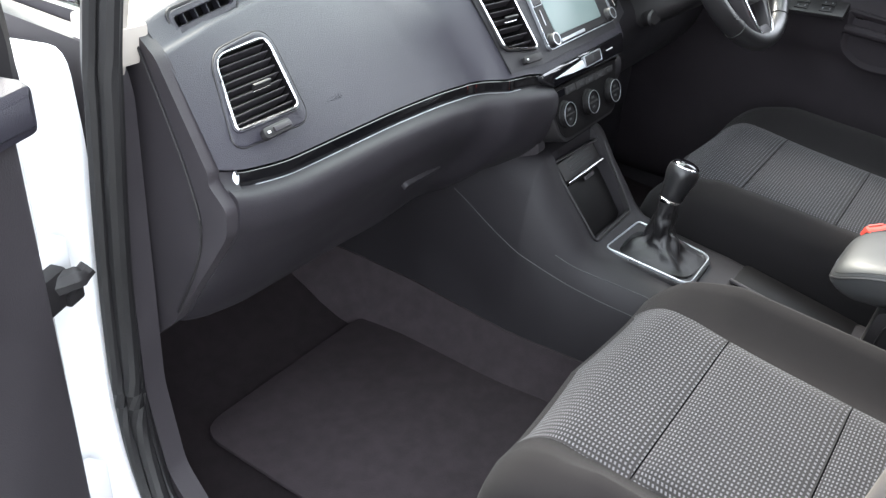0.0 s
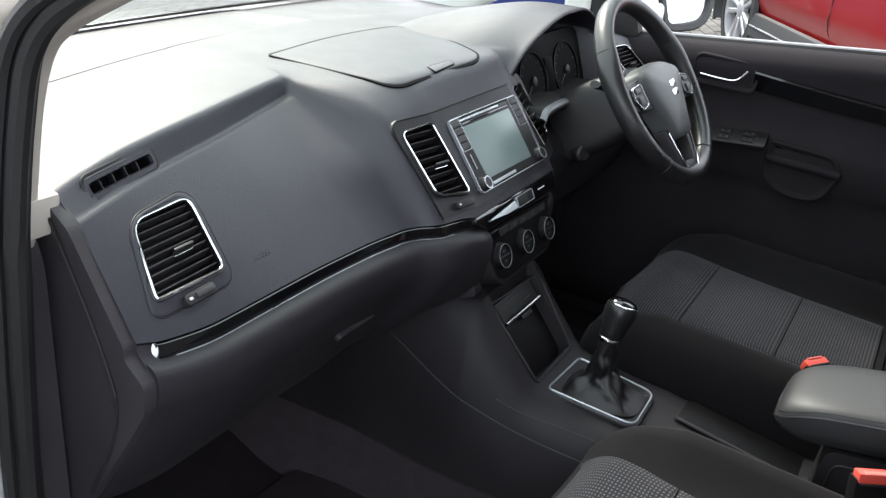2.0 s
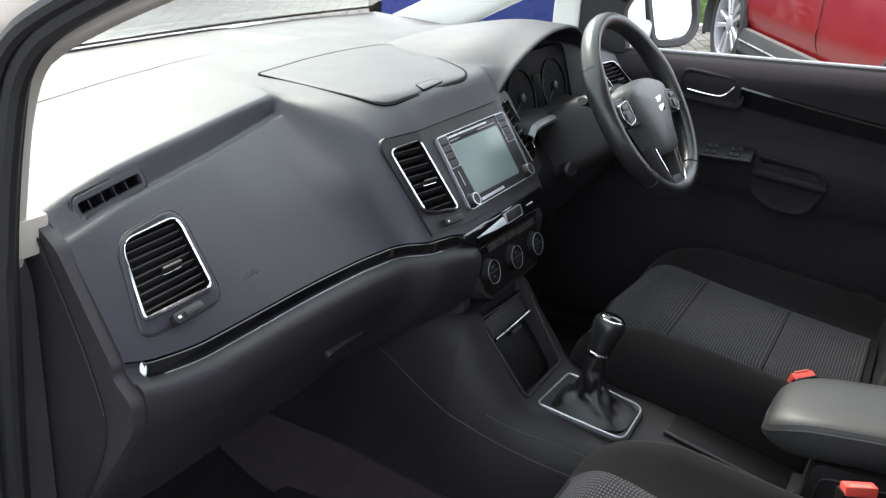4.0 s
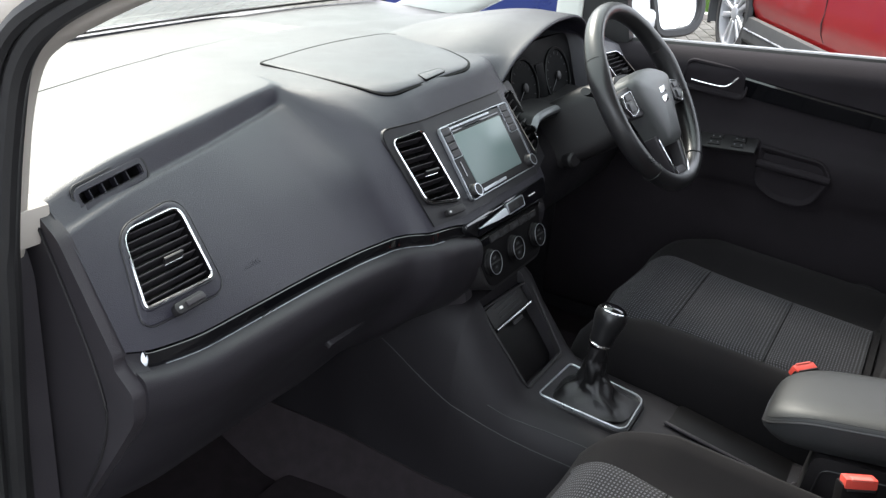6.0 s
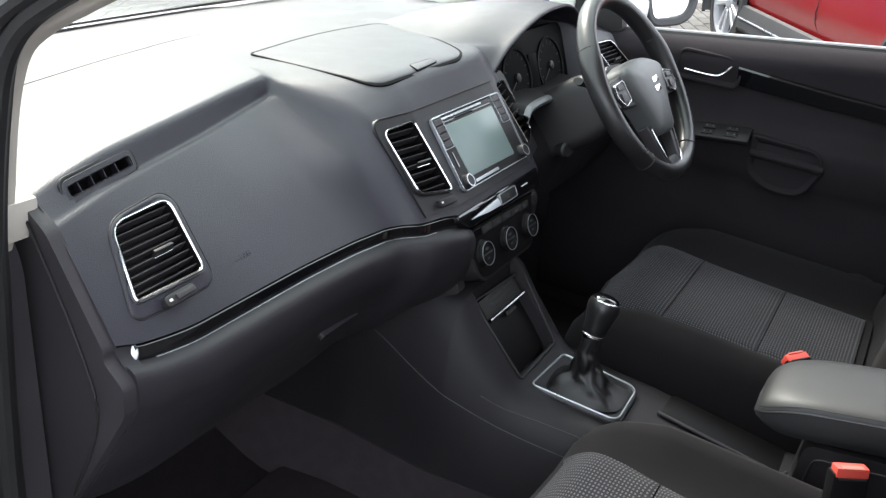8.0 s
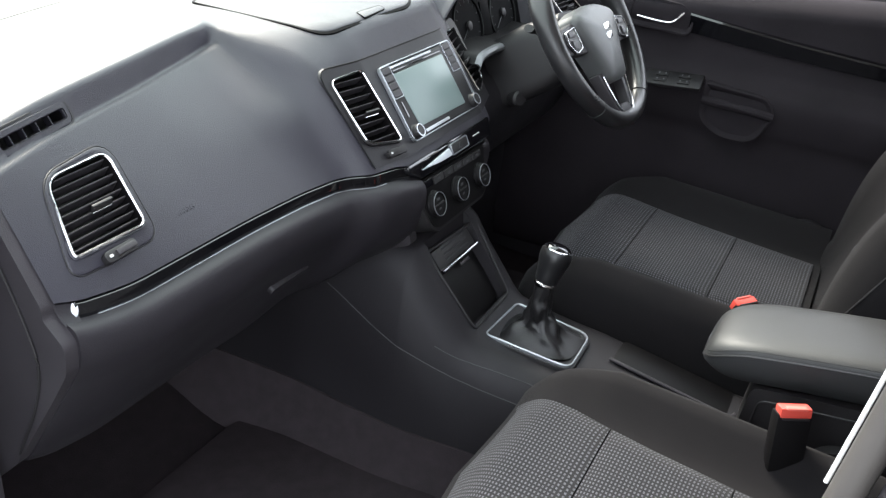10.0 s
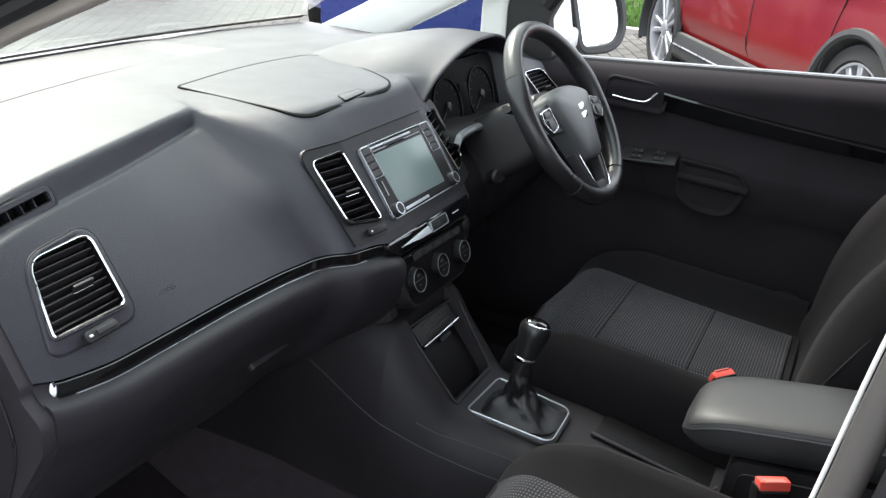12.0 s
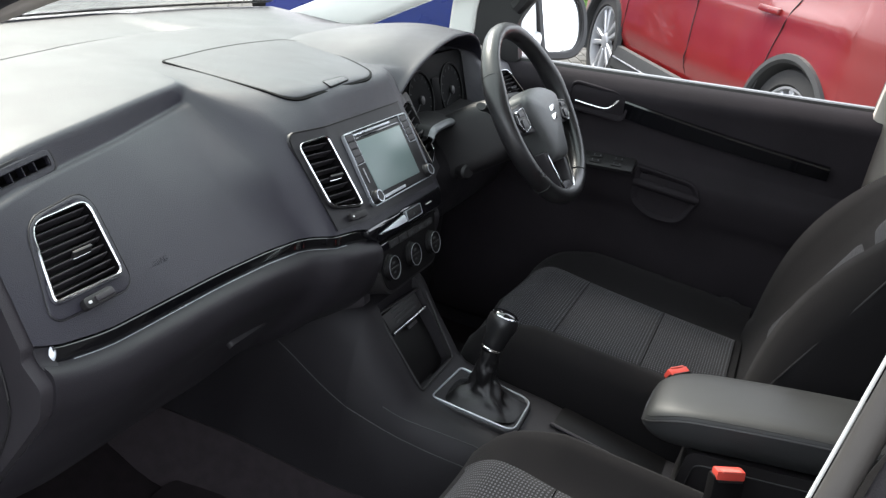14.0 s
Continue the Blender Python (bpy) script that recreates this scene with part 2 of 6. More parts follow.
def grid_skin(rows, closed=False):
    """A skin over rows of points."""
    bm = bmesh.new()
    vs = [[bm.verts.new(p) for p in r] for r in rows]
    for a, b in zip(vs, vs[1:]):
        k = len(a)
        for i in range(0 if closed else 1, k):
            try:
                bm.faces.new((a[i - 1], a[i], b[i], b[i - 1]))
            except ValueError:
                pass
    return bm, vs


def spline(pts, n):
    """Catmull-Rom through points of any dimension, n steps a span."""
    p = [np.array(q, float) for q in pts]
    p = [2 * p[0] - p[1]] + p + [2 * p[-1] - p[-2]]
    out = []
    for i in range(1, len(p) - 2):
        for j in range(n):
            t = j / n
            a, b, c, d = p[i - 1], p[i], p[i + 1], p[i + 2]
            out.append(0.5 * (2 * b + (c - a) * t + (2 * a - 5 * b + 4 * c - d) * t * t + (3 * b - a - 3 * c + d) * t ** 3))
    out.append(p[-2])
    return out


def tube(path, r, n=8, closed=False, flat=1.0, bm=None):
    """A round bar along a path; r one radius or one a point."""
    bm = bm or bmesh.new()
    pts = [Vector(p) for p in path]
    k, rows = len(pts), []
    up = Vector((0.03, 0.05, 1)).normalized()
    for i, p in enumerate(pts):
        a = pts[i - 1] if (i or closed) else p
        b = pts[(i + 1) % k] if (i < k - 1 or closed) else p
        t = (b - a).normalized()
        s = t.cross(up)
        if s.length < 1e-3:
            s = t.cross(Vector((1, 0, 0)))
        s.normalize()
        w = s.cross(t)
        rad = r[i] if isinstance(r, (list, tuple)) else r
        rows.append([bm.verts.new(p + s * math.cos(q) * rad + w * math.sin(q) * rad * flat) for q in (2 * math.pi * j / n for j in range(n))])
    pairs = list(zip(rows, rows[1:])) + ([(rows[-1], rows[0])] if closed else [])
    for a, b in pairs:
        for i in range(n):
            bm.faces.new((a[i - 1], a[i], b[i], b[i - 1]))
    if not closed:
        bm.faces.new(rows[0])
        bm.faces.new(rows[-1][::-1])
    return bm


def block(m, sx, sy, sz, bevel=0.004, seg=2, bm=None):
    """A box with rounded edges, centred in the frame m."""
    b = bmesh.new()
    bmesh.ops.create_cube(b, size=1, matrix=Matrix.Diagonal((sx, sy, sz, 1)))
    if bevel:
        bmesh.ops.bevel(b, geom=b.edges[:], offset=bevel, segments=seg, profile=0.6, affect="EDGES")
    b.transform(m)
    if bm is None:
        return b
    me = bpy.data.meshes.new("tmp")
    b.to_mesh(me)
    b.free()
    bm.from_mesh(me)
    bpy.data.meshes.remove(me)
    return bm


def lathe(m, prof, n=24, cap=True):
    """A turned body about n of the frame m, from (radius, height) pairs."""
    rings = [([(r * math.cos(2 * math.pi * i / n), r * math.sin(2 * math.pi * i / n)) for i in range(n)], h) for r, h in prof]
    return layers(m, rings, cap, cap)


def slab(pts, axis, a, b):
    """A solid from an outline in the plane across an axis, between two places on it."""
    order = {"x": lambda p, q: (q, p[0], p[1]), "y": lambda p, q: (p[0], q, p[1]), "z": lambda p, q: (p[0], p[1], q)}[axis]
    bm = bmesh.new()
    lo, hi = [bm.verts.new(order(p, a)) for p in pts], [bm.verts.new(order(p, b)) for p in pts]
    for i in range(len(pts)):
        bm.faces.new((lo[i - 1], lo[i], hi[i], hi[i - 1]))
    bm.faces.new(lo[::-1])
    bm.faces.new(hi)
    return bm


# ---- car shell: floor, sides, pillars, roof, glass ----
floor_prof = [(0.62, 0.78), (0.52, 0.62), (0.40, 0.46), (0.26, 0.375), (0.10, 0.345), (-0.30, 0.34), (-1.10, 0.34), (-2.20, 0.36)]
fp = [tuple(p) for p in spline(floor_prof, 5)]
bm, _ = grid_skin([[(x, y, z + 0.012 * noise.noise((x * 7, y * 7, 0))) for y, z in fp] for x in np.linspace(-0.74, 0.74, 41)])
bmesh.ops.solidify(bm, geom=bm.faces[:], thickness=0.03)
tagged(part("floor", bm, M_CARPET), "black carpeted car floor rising to the toe board", "floor", kind="structure")

# rubber mats lie on the carpet of both footwells
for name, x0 in (("floor_mat", -0.40), ("floor_mat", 0.40)):
    o = rounded(rect(0.42, 0.50, x0, -0.10), 0.05)
    m = Matrix.Translation((0, 0, 0.352))
    mat_ob = part(name, plate(m, o, 0.0, 0.006, 0.003), M_MAT)
    tagged(mat_ob, "black textile car mat lying in the footwell", "floor mat", group="floor mats")


def side_shell(s):
    """One side of the body: sill, kick panel, struts and seal, mirrored by s."""
    side = "left" if s < 0 else "right"
    out = [(0.62, 0.36), (0.62, 1.02), (0.30, 1.05), (0.055, 1.05), (0.035, 1.0), (0.04, 0.80), (0.045, 0.60), (0.02, 0.47), (-0.04, 0.40), (-0.30, 0.385), (-0.82, 0.385), (-0.82, 0.34), (0.5, 0.34)]
    pts = rounded(out, 0.02, 4)
    tagged(part("wall_kick_" + side, slab(pts, "x", s * 0.735, s * 0.765), M_PLASTIC), "dark grey plastic kick panel and sill trim", "trim", kind="structure")
    # painted body outside of the seal
    body = rounded([(1.55, 0.30), (1.55, 0.60), (1.0, 0.80), (0.66, 0.95), (0.30, 1.02), (0.045, 1.06), (0.035, 0.95), (0.055, 0.75), (0.06, 0.58), (0.04, 0.44), (-0.04, 0.37), (-0.85, 0.345), (-0.85, 0.24), (1.2, 0.22)], 0.03, 4)
    tagged(part("wall_body_" + side, slab(body, "x", s * 0.80, s * 0.90), M_WHITE), "glossy white painted front body side of the car", "car body", kind="structure")


side_shell(-1)
side_shell(1)

# the door opening's rubber seal, ribbed, on the passenger side
seal_line = [(-0.85, 0.37), (-0.45, 0.372), (-0.10, 0.385), (-0.01, 0.42), (0.022, 0.50), (0.036, 0.62), (0.030, 0.76), (0.018, 0.88), (0.002, 1.0), (-0.008, 1.08), (-0.024, 1.16), (-0.045, 1.225), (-0.085, 1.268), (-0.16, 1.31), (-0.30, 1.375), (-0.50, 1.45), (-0.70, 1.50), (-0.95, 1.52)]
seal_pts = [tuple(p) for p in spline(seal_line, 6)]
seal_x = lambda z: -0.789 + max(0.0, z - 1.05) * 0.05 + max(0.0, z - 1.27) * 0.30
bm = bmesh.new()
tube([(seal_x(z), y, z) for y, z in seal_pts], 0.011, 10, bm=bm)
tube([(seal_x(z) - 0.013, y + 0.010, z + 0.004) for y, z in seal_pts], 0.008, 8, bm=bm)
tube([(seal_x(z) + 0.014, y + 0.012, z + 0.006) for y, z in seal_pts], 0.010, 8, bm=bm)
tagged(part("trim_door_seal", bm, M_RUBBER), "black ribbed rubber seal round the door opening", "door seal", kind="structure")
bm = bmesh.new()
tube([(-seal_x(z), y, z) for y, z in seal_pts], 0.016, 8, bm=bm)
tagged(part("trim_door_seal_far", bm, M_RUBBER), "black rubber seal round the closed door", "door seal", kind="structure")


def strip_loft(line, wide, thick):
    """A flat rounded bar along a line; wide lies fore and aft, thick across the car."""
    rows = []
    pts = [Vector(p) for p in line]
    for i, p in enumerate(pts):
        t = (pts[min(i + 1, len(pts) - 1)] - pts[max(i - 1, 0)]).normalized()
        a = t.cross(Vector((1, 0, 0))).normalized()
        b = t.cross(a)
        w = wide[i] if isinstance(wide, (list, tuple)) else wide
        rows.append([p + a * math.copysign(abs(math.cos(q)) ** 0.5, math.cos(q)) * w / 2 + b * math.copysign(abs(math.sin(q)) ** 0.5, math.sin(q)) * thick / 2 for q in (2 * math.pi * j / 16 for j in range(16))])
    bm, vs = grid_skin(rows, True)
    bm.faces.new(vs[0])
    bm.faces.new(vs[-1][::-1])
    return bm


for s, side in ((-1, "left"), (1, "right")):
    strut = [(s * 0.748, 0.060, 1.01), (s * 0.748, 0.047, 1.06), (s * 0.747, 0.020, 1.165), (s * 0.746, -0.005, 1.218), (s * 0.744, -0.040, 1.247), (s * 0.733, -0.100, 1.277), (s * 0.72, -0.20, 1.322), (s * 0.70, -0.34, 1.385), (s * 0.665, -0.52, 1.455)]
    if s > 0:
        strut = [(0.748, 0.095, 1.01), (0.748, 0.094, 1.10), (0.748, 0.094, 1.16), (0.746, 0.085, 1.21), (0.742, 0.05, 1.26), (0.72, -0.05, 1.33)]
    line = [tuple(p) for p in spline(strut, 5)]
    part_foot = part("trim_foot_" + side, block(Matrix.Translation((s * 0.738, 0.060, 1.052)) @ Matrix.Rotation(radians(6), 4, "X"), 0.046, 0.066, 0.042, 0.005), M_BEIGE)
    tagged(part_foot, "pale plastic foot of the windscreen strut", "pillar trim", kind="structure")
    # same trims on both sides; the passenger side's shade is a darker material
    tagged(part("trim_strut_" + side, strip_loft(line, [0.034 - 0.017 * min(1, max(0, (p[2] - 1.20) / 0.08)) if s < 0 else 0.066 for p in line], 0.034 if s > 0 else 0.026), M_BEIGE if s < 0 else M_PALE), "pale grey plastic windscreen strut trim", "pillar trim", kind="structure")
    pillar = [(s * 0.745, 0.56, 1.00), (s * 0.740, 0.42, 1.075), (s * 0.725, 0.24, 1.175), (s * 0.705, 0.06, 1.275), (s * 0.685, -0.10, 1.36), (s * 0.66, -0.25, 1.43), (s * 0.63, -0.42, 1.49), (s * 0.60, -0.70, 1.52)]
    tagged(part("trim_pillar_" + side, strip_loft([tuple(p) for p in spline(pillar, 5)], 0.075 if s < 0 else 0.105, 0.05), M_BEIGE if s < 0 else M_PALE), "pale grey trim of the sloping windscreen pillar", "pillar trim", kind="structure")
    b_pillar = [(s * 0.775, -0.90, 0.36), (s * 0.770, -0.90, 0.75), (s * 0.755, -0.905, 1.05), (s * 0.71, -0.92, 1.30), (s * 0.64, -0.95, 1.53)]
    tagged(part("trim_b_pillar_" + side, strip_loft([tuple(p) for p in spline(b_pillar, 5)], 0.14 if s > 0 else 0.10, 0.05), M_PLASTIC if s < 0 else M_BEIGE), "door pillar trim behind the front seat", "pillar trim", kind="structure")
    rear_side = rounded([(-0.95, 0.30), (-2.30, 0.30), (-2.30, 1.05), (-0.95, 1.10)], 0.05)
    tagged(part("wall_rear_" + side, slab(rear_side, "x", s * 0.76, s * 0.88), M_PLASTIC), "dark rear side wall of the cabin", "side wall", kind="structure")
    tagged(part("wall_rear_body_" + side, slab(rear_side, "x", s * 0.885, s * 0.90), M_WHITE), "white painted rear body side of the car", "car body", kind="structure")

# trim, cover and seal of the passenger door pillar
edge = [(-0.752, -0.6905, 0.62), (-0.751, -0.7345, 0.96), (-0.750, -0.7535, 1.112), (-0.750, -0.7670, 1.221), (-0.745, -0.786, 1.33), (-0.72, -0.82, 1.46)]
edge_pts = [tuple(p) for p in spline(edge, 8)]
# pale strip stands in for the reflection along the trim's upper edge
tagged(part("trim_pillar_glint", tube([p for p in edge_pts if p[2] > 1.064], 0.0014, 8), M_PALE), "thin pale strip painted as the reflection on the door pillar edge", "trim", kind="structure")
tagged(part("trim_pillar_lining", tube([(x - 0.004, y - 0.0115, z) for x, y, z in edge_pts], 0.0098, 12), M_TAUPE), "taupe lining strip of the door pillar", "pillar trim", kind="structure")
tagged(part("trim_pillar_cover", tube([(x - 0.020, y - 0.050, z) for x, y, z in edge_pts], 0.030, 14, flat=0.9), M_GLOVE), "dark grey cover of the door pillar", "pillar trim", kind="structure")
tagged(part("trim_pillar_seal", tube([(x - 0.040, y - 0.073, z) for x, y, z in edge_pts], 0.010, 10), M_RUBBER), "black rubber seal of the door pillar", "door seal", kind="structure")
tagged(part("trim_pillar_body", tube([(x - 0.060, y - 0.100, z) for x, y, z in edge_pts], 0.032, 12), M_WHITE), "white painted body behind the door pillar seal", "car body", kind="structure")

# roof, its lining and the rear end close the cabin
roof_rows = [[(x, y, 1.555 - 0.05 * (x / 0.66) ** 2 + 0.015 * math.cos((y + 1.4))) for x in np.linspace(-0.63, 0.63, 13)] for y in np.linspace(-0.36, -2.35, 14)]
bm, _ = grid_skin(roof_rows)
bmesh.ops.solidify(bm, geom=bm.faces[:], thickness=0.05)
tagged(part("ceiling", bm, M_LINER), "pale grey cloth roof lining", "roof lining", kind="structure")
tagged(part("wall_rear", slab(rounded([(-0.8, 0.30), (0.8, 0.30), (0.8, 1.05), (-0.8, 1.05)], 0.05), "y", -2.35, -2.28), M_PLASTIC), "dark tailgate trim at the back of the cabin", "tailgate", kind="structure")

# windscreen and its black lower band
SCREEN_Y = lambda x: 0.668 - 0.10 * x * x
xs = np.linspace(-0.71, 0.71, 25)
rows = [[(x * (1 - 0.13 * t), SCREEN_Y(x) * (1 - t) + (-0.36 - 0.04 * x * x) * t, 1.072 + 0.447 * t + 0.06 * math.sin(t * math.pi)) for x in xs] for t in np.linspace(0, 1, 9)]
bm, _ = grid_skin(rows)
screen = part("window_screen", bm, M_SCREENGLASS)
screen.visible_shadow = False
tagged(screen, "clear raked windscreen glass", "windscreen", kind="structure")
band = [[(x, SCREEN_Y(x) + 0.004 - 0.018 * t, 1.064 + 0.009 * t) for x in xs] for t in (0, 0.5, 1)]
bm, _ = grid_skin(band)
bmesh.ops.solidify(bm, geom=bm.faces[:], thickness=0.008)
tagged(part("trim_screen_band", bm, M_RUBBER), "black rubber band along the foot of the windscreen", "trim", kind="structure")

# bonnet beyond the glass
rows = [[(x * 1.12, SCREEN_Y(x) + 0.03 + 1.0 * t, 1.060 - 0.165 * t - 0.20 * t * t - 0.03 * (x / 0.75) ** 2) for x in np.linspace(-0.75, 0.75, 25)] for t in np.linspace(0, 1, 12)]
bm, _ = grid_skin(rows)
bmesh.ops.solidify(bm, geom=bm.faces[:], thickness=0.02)
tagged(part("bonnet", bm, M_WHITE), "white painted car bonnet beyond the windscreen", "bonnet", kind="structure")

# ---- dashboard ----
dash = thing("dashboard", "dark grey soft plastic car dashboard with black gloss strip", "dashboard")

# across the car: place, then (y, z) of the screen edge, seam front, seam back, middle, upper edge, lower edge, face top, face middle, face foot
STATIONS = [
    (-0.715, [(0.6, 1.056), (0.325, 1.05), (0.315, 1.062), (0.2, 1.068), (0.036, 1.068), (0.012, 1.044), (0.005, 1.041), (-0.03, 0.987), (-0.064, 0.932)]),
    (-0.680, [(0.61, 1.058), (0.33, 1.052), (0.32, 1.068), (0.2, 1.075), (0.044, 1.074), (0.022, 1.046), (0.015, 1.044), (-0.024, 0.988), (-0.068, 0.922)]),
    (-0.600, [(0.63, 1.06), (0.343, 1.055), (0.333, 1.073), (0.2, 1.083), (0.06, 1.082), (0.045, 1.05), (0.038, 1.0485), (-0.013, 0.99), (-0.07, 0.913)]),
    (-0.450, [(0.64, 1.062), (0.371, 1.052), (0.361, 1.077), (0.2, 1.087), (0.092, 1.086), (0.081, 1.053), (0.073, 1.0515), (0.006, 0.988), (-0.071, 0.913)]),
    (-0.330, [(0.65, 1.063), (0.395, 1.053), (0.385, 1.079), (0.22, 1.089), (0.12, 1.088), (0.112, 1.057), (0.103, 1.0555), (0.008, 0.988), (-0.073, 0.91)]),
    (-0.256, [(0.65, 1.063), (0.4065, 1.054), (0.39649999999999996, 1.08), (0.24, 1.089), (0.138, 1.0885), (0.127, 1.0625), (0.115, 1.061), (-0.016, 0.992), (-0.079, 0.907)]),
    (-0.244, [(0.65, 1.063), (0.4085, 1.054), (0.39849999999999997, 1.08), (0.24, 1.089), (0.148, 1.0886), (0.118, 1.0795), (0.1, 1.069), (-0.024, 0.9915), (-0.083, 0.907)]),
    (-0.229, [(0.65, 1.063), (0.411, 1.054), (0.40099999999999997, 1.08), (0.24, 1.089), (0.178, 1.0886), (0.092, 1.079), (0.042, 1.056), (-0.04, 0.992), (-0.092, 0.9075)]),
    (-0.205, [(0.66, 1.063), (0.4145, 1.055), (0.40449999999999997, 1.081), (0.25, 1.0885), (0.172, 1.0884), (0.056, 1.079), (-0.012, 1.0495), (-0.0572, 0.993), (-0.1165, 0.9095)]),
    (-0.165, [(0.66, 1.063), (0.42, 1.056), (0.41, 1.081), (0.25, 1.0878), (0.145, 1.0882), (0.028, 1.0805), (-0.0195, 1.0515), (-0.0645, 0.991), (-0.1245, 0.9075)]),
    (-0.110, [(0.66, 1.063), (0.4265, 1.057), (0.4165, 1.081), (0.25, 1.0875), (0.1, 1.0881), (0.006, 1.0838), (-0.0245, 1.055), (-0.0745, 0.988), (-0.134, 0.899)]),
    (0.000, [(0.66, 1.063), (0.434, 1.058), (0.424, 1.081), (0.25, 1.0875), (0.085, 1.0882), (-0.005, 1.085), (-0.0245, 1.057), (-0.0735, 0.988), (-0.139, 0.894)]),
    (0.130, [(0.66, 1.063), (0.43, 1.059), (0.42, 1.081), (0.25, 1.0885), (0.085, 1.0884), (-0.005, 1.0855), (-0.0245, 1.057), (-0.0735, 0.988), (-0.139, 0.894)]),
    (0.200, [(0.66, 1.061), (0.422, 1.074), (0.412, 1.08), (0.25, 1.0885), (0.11, 1.0885), (0.03, 1.0855), (-0.001, 1.058), (-0.052, 0.99), (-0.109, 0.892)]),
    (0.235, [(0.65, 1.06), (0.41, 1.074), (0.4, 1.08), (0.25, 1.0885), (0.13, 1.0885), (0.095, 1.0855), (0.08, 1.066), (0.05, 0.97), (-0.02, 0.93)]),
    (0.370, [(0.65, 1.06), (0.385, 1.072), (0.375, 1.078), (0.24, 1.0885), (0.14, 1.0885), (0.105, 1.085), (0.09, 1.066), (0.055, 0.97), (-0.02, 0.93)]),
    (0.520, [(0.64, 1.059), (0.37, 1.07), (0.36, 1.076), (0.23, 1.0885), (0.13, 1.091), (0.095, 1.087), (0.08, 1.065), (0.045, 0.97), (-0.03, 0.93)]),
    (0.565, [(0.635, 1.058), (0.365, 1.066), (0.355, 1.073), (0.2, 1.095), (0.04, 1.098), (-0.005, 1.082), (-0.019, 1.063), (-0.07, 1.005), (-0.112, 0.925)]),
    (0.640, [(0.625, 1.057), (0.355, 1.062), (0.345, 1.07), (0.19, 1.082), (0.02, 1.083), (-0.028, 1.066), (-0.04, 1.05), (-0.078, 1.005), (-0.116, 0.925)]),
    (0.715, [(0.61, 1.056), (0.345, 1.052), (0.335, 1.06), (0.19, 1.066), (0.005, 1.064), (-0.044, 1.048), (-0.052, 1.036), (-0.09, 0.99), (-0.114, 0.935)]),
]


def fillet_profile(p, soft):
    """The section with its corners rounded by the given radii."""
    out = []
    for i, q in enumerate(p):
        q = np.array(q)
        if i in (0, len(p) - 1):
            out.append(q)
            continue
        a, b = np.array(p[i - 1]) - q, np.array(p[i + 1]) - q
        la, lb = np.linalg.norm(a), np.linalg.norm(b)
        r = min(soft[i], la * 0.47, lb * 0.47)
        s, e = q + a / la * r, q + b / lb * r
        for j in range(5):
            t = j / 4
            out.append(s * (1 - t) ** 2 + q * 2 * t * (1 - t) + e * t * t)
    fine = [out[0]]
    for i in range(1, len(out)):
        k = 1 if (i - 1) % 5 else (10 if i > 30 else 5)
        fine += [out[i - 1] + (out[i] - out[i - 1]) * j / k for j in range(1, k + 1)]
    return fine


def pchip(xs, ys, x):
    """Monotone smooth interpolation, so that the pad does not overshoot."""
    xs, ys = np.array(xs), np.array(ys, float)
    h, d = np.diff(xs), np.diff(ys) / np.diff(xs)
    m = np.zeros(len(xs))
    m[0], m[-1] = d[0], d[-1]
    for i in range(1, len(xs) - 1):
        m[i] = 0 if d[i - 1] * d[i] <= 0 else 2 * d[i - 1] * d[i] / (d[i - 1] + d[i])
    i = int(np.clip(np.searchsorted(xs, x) - 1, 0, len(xs) - 2))
    t = (x - xs[i]) / h[i]
    return (2 * t ** 3 - 3 * t * t + 1) * ys[i] + (t ** 3 - 2 * t * t + t) * h[i] * m[i] + (-2 * t ** 3 + 3 * t * t) * ys[i + 1] + (t ** 3 - t * t) * h[i] * m[i + 1]


ST_X = [s[0] for s in STATIONS]


def dash_section(x):
    return [(pchip(ST_X, [s[1][k][0] for s in STATIONS], x), pchip(ST_X, [s[1][k][1] for s in STATIONS], x)) for k in range(9)]


def soft_at(x):
    """Corner radii: crisp on the passenger's side, wide over the middle."""
    k = min(max((x + 0.252) / 0.025, 0.0), 1.0) * min(max((0.30 - x) / 0.08, 0.0), 1.0)
    return [0, 0.003, 0.004, 0.05, 0.007 + 0.07 * k, 0.0035 + (0.055 if x < -0.15 else 0.035) * k, 0.0060 + 0.0375 * k, 0.03 + 0.02 * k, 0]


cols = sorted(set(list(np.linspace(-0.715, 0.715, 239).round(4)) + [0.215, 0.225, 0.24, 0.53, 0.545]))
rows = [[(x, y, z) for y, z in fillet_profile(dash_section(x), soft_at(x))] for x in cols]
bm, vs = grid_skin(rows)


def inside(pts, u, v):
    hit = False
    for i in range(len(pts)):
        a, b = pts[i - 1], pts[i]
        if (a[1] > v) != (b[1] > v) and u < a[0] + (b[0] - a[0]) * (v - a[1]) / (b[1] - a[1]):
            hit = not hit
    return hit


def open_skin(bm, m, pts):
    """Cuts an opening of that outline through a skin."""
    inv = m.inverted()
    gone = []
    for f in bm.faces:
        c = inv @ f.calc_center_median()
        if abs(c.z) < 0.045 and inside(pts, c.x, c.y):
            gone.append(f)
    bmesh.ops.delete(bm, geom=gone, context="FACES")


# outlines of the outlets: passenger's end, middle, demister
V_M = plane_frame(-0.604, -0.0115, 0.988, lean=43, yaw=4) @ Matrix.Translation((0, 0, 0.001))
V_OUT = rounded([(-0.0725, -0.0460), (0.0340, -0.0497), (0.0492, 0.0444), (-0.0422, 0.0418)], [0.010, 0.012, 0.018, 0.020], 6)
C_M = plane_frame(-0.149, -0.078, 0.980, lean=38, yaw=-10)
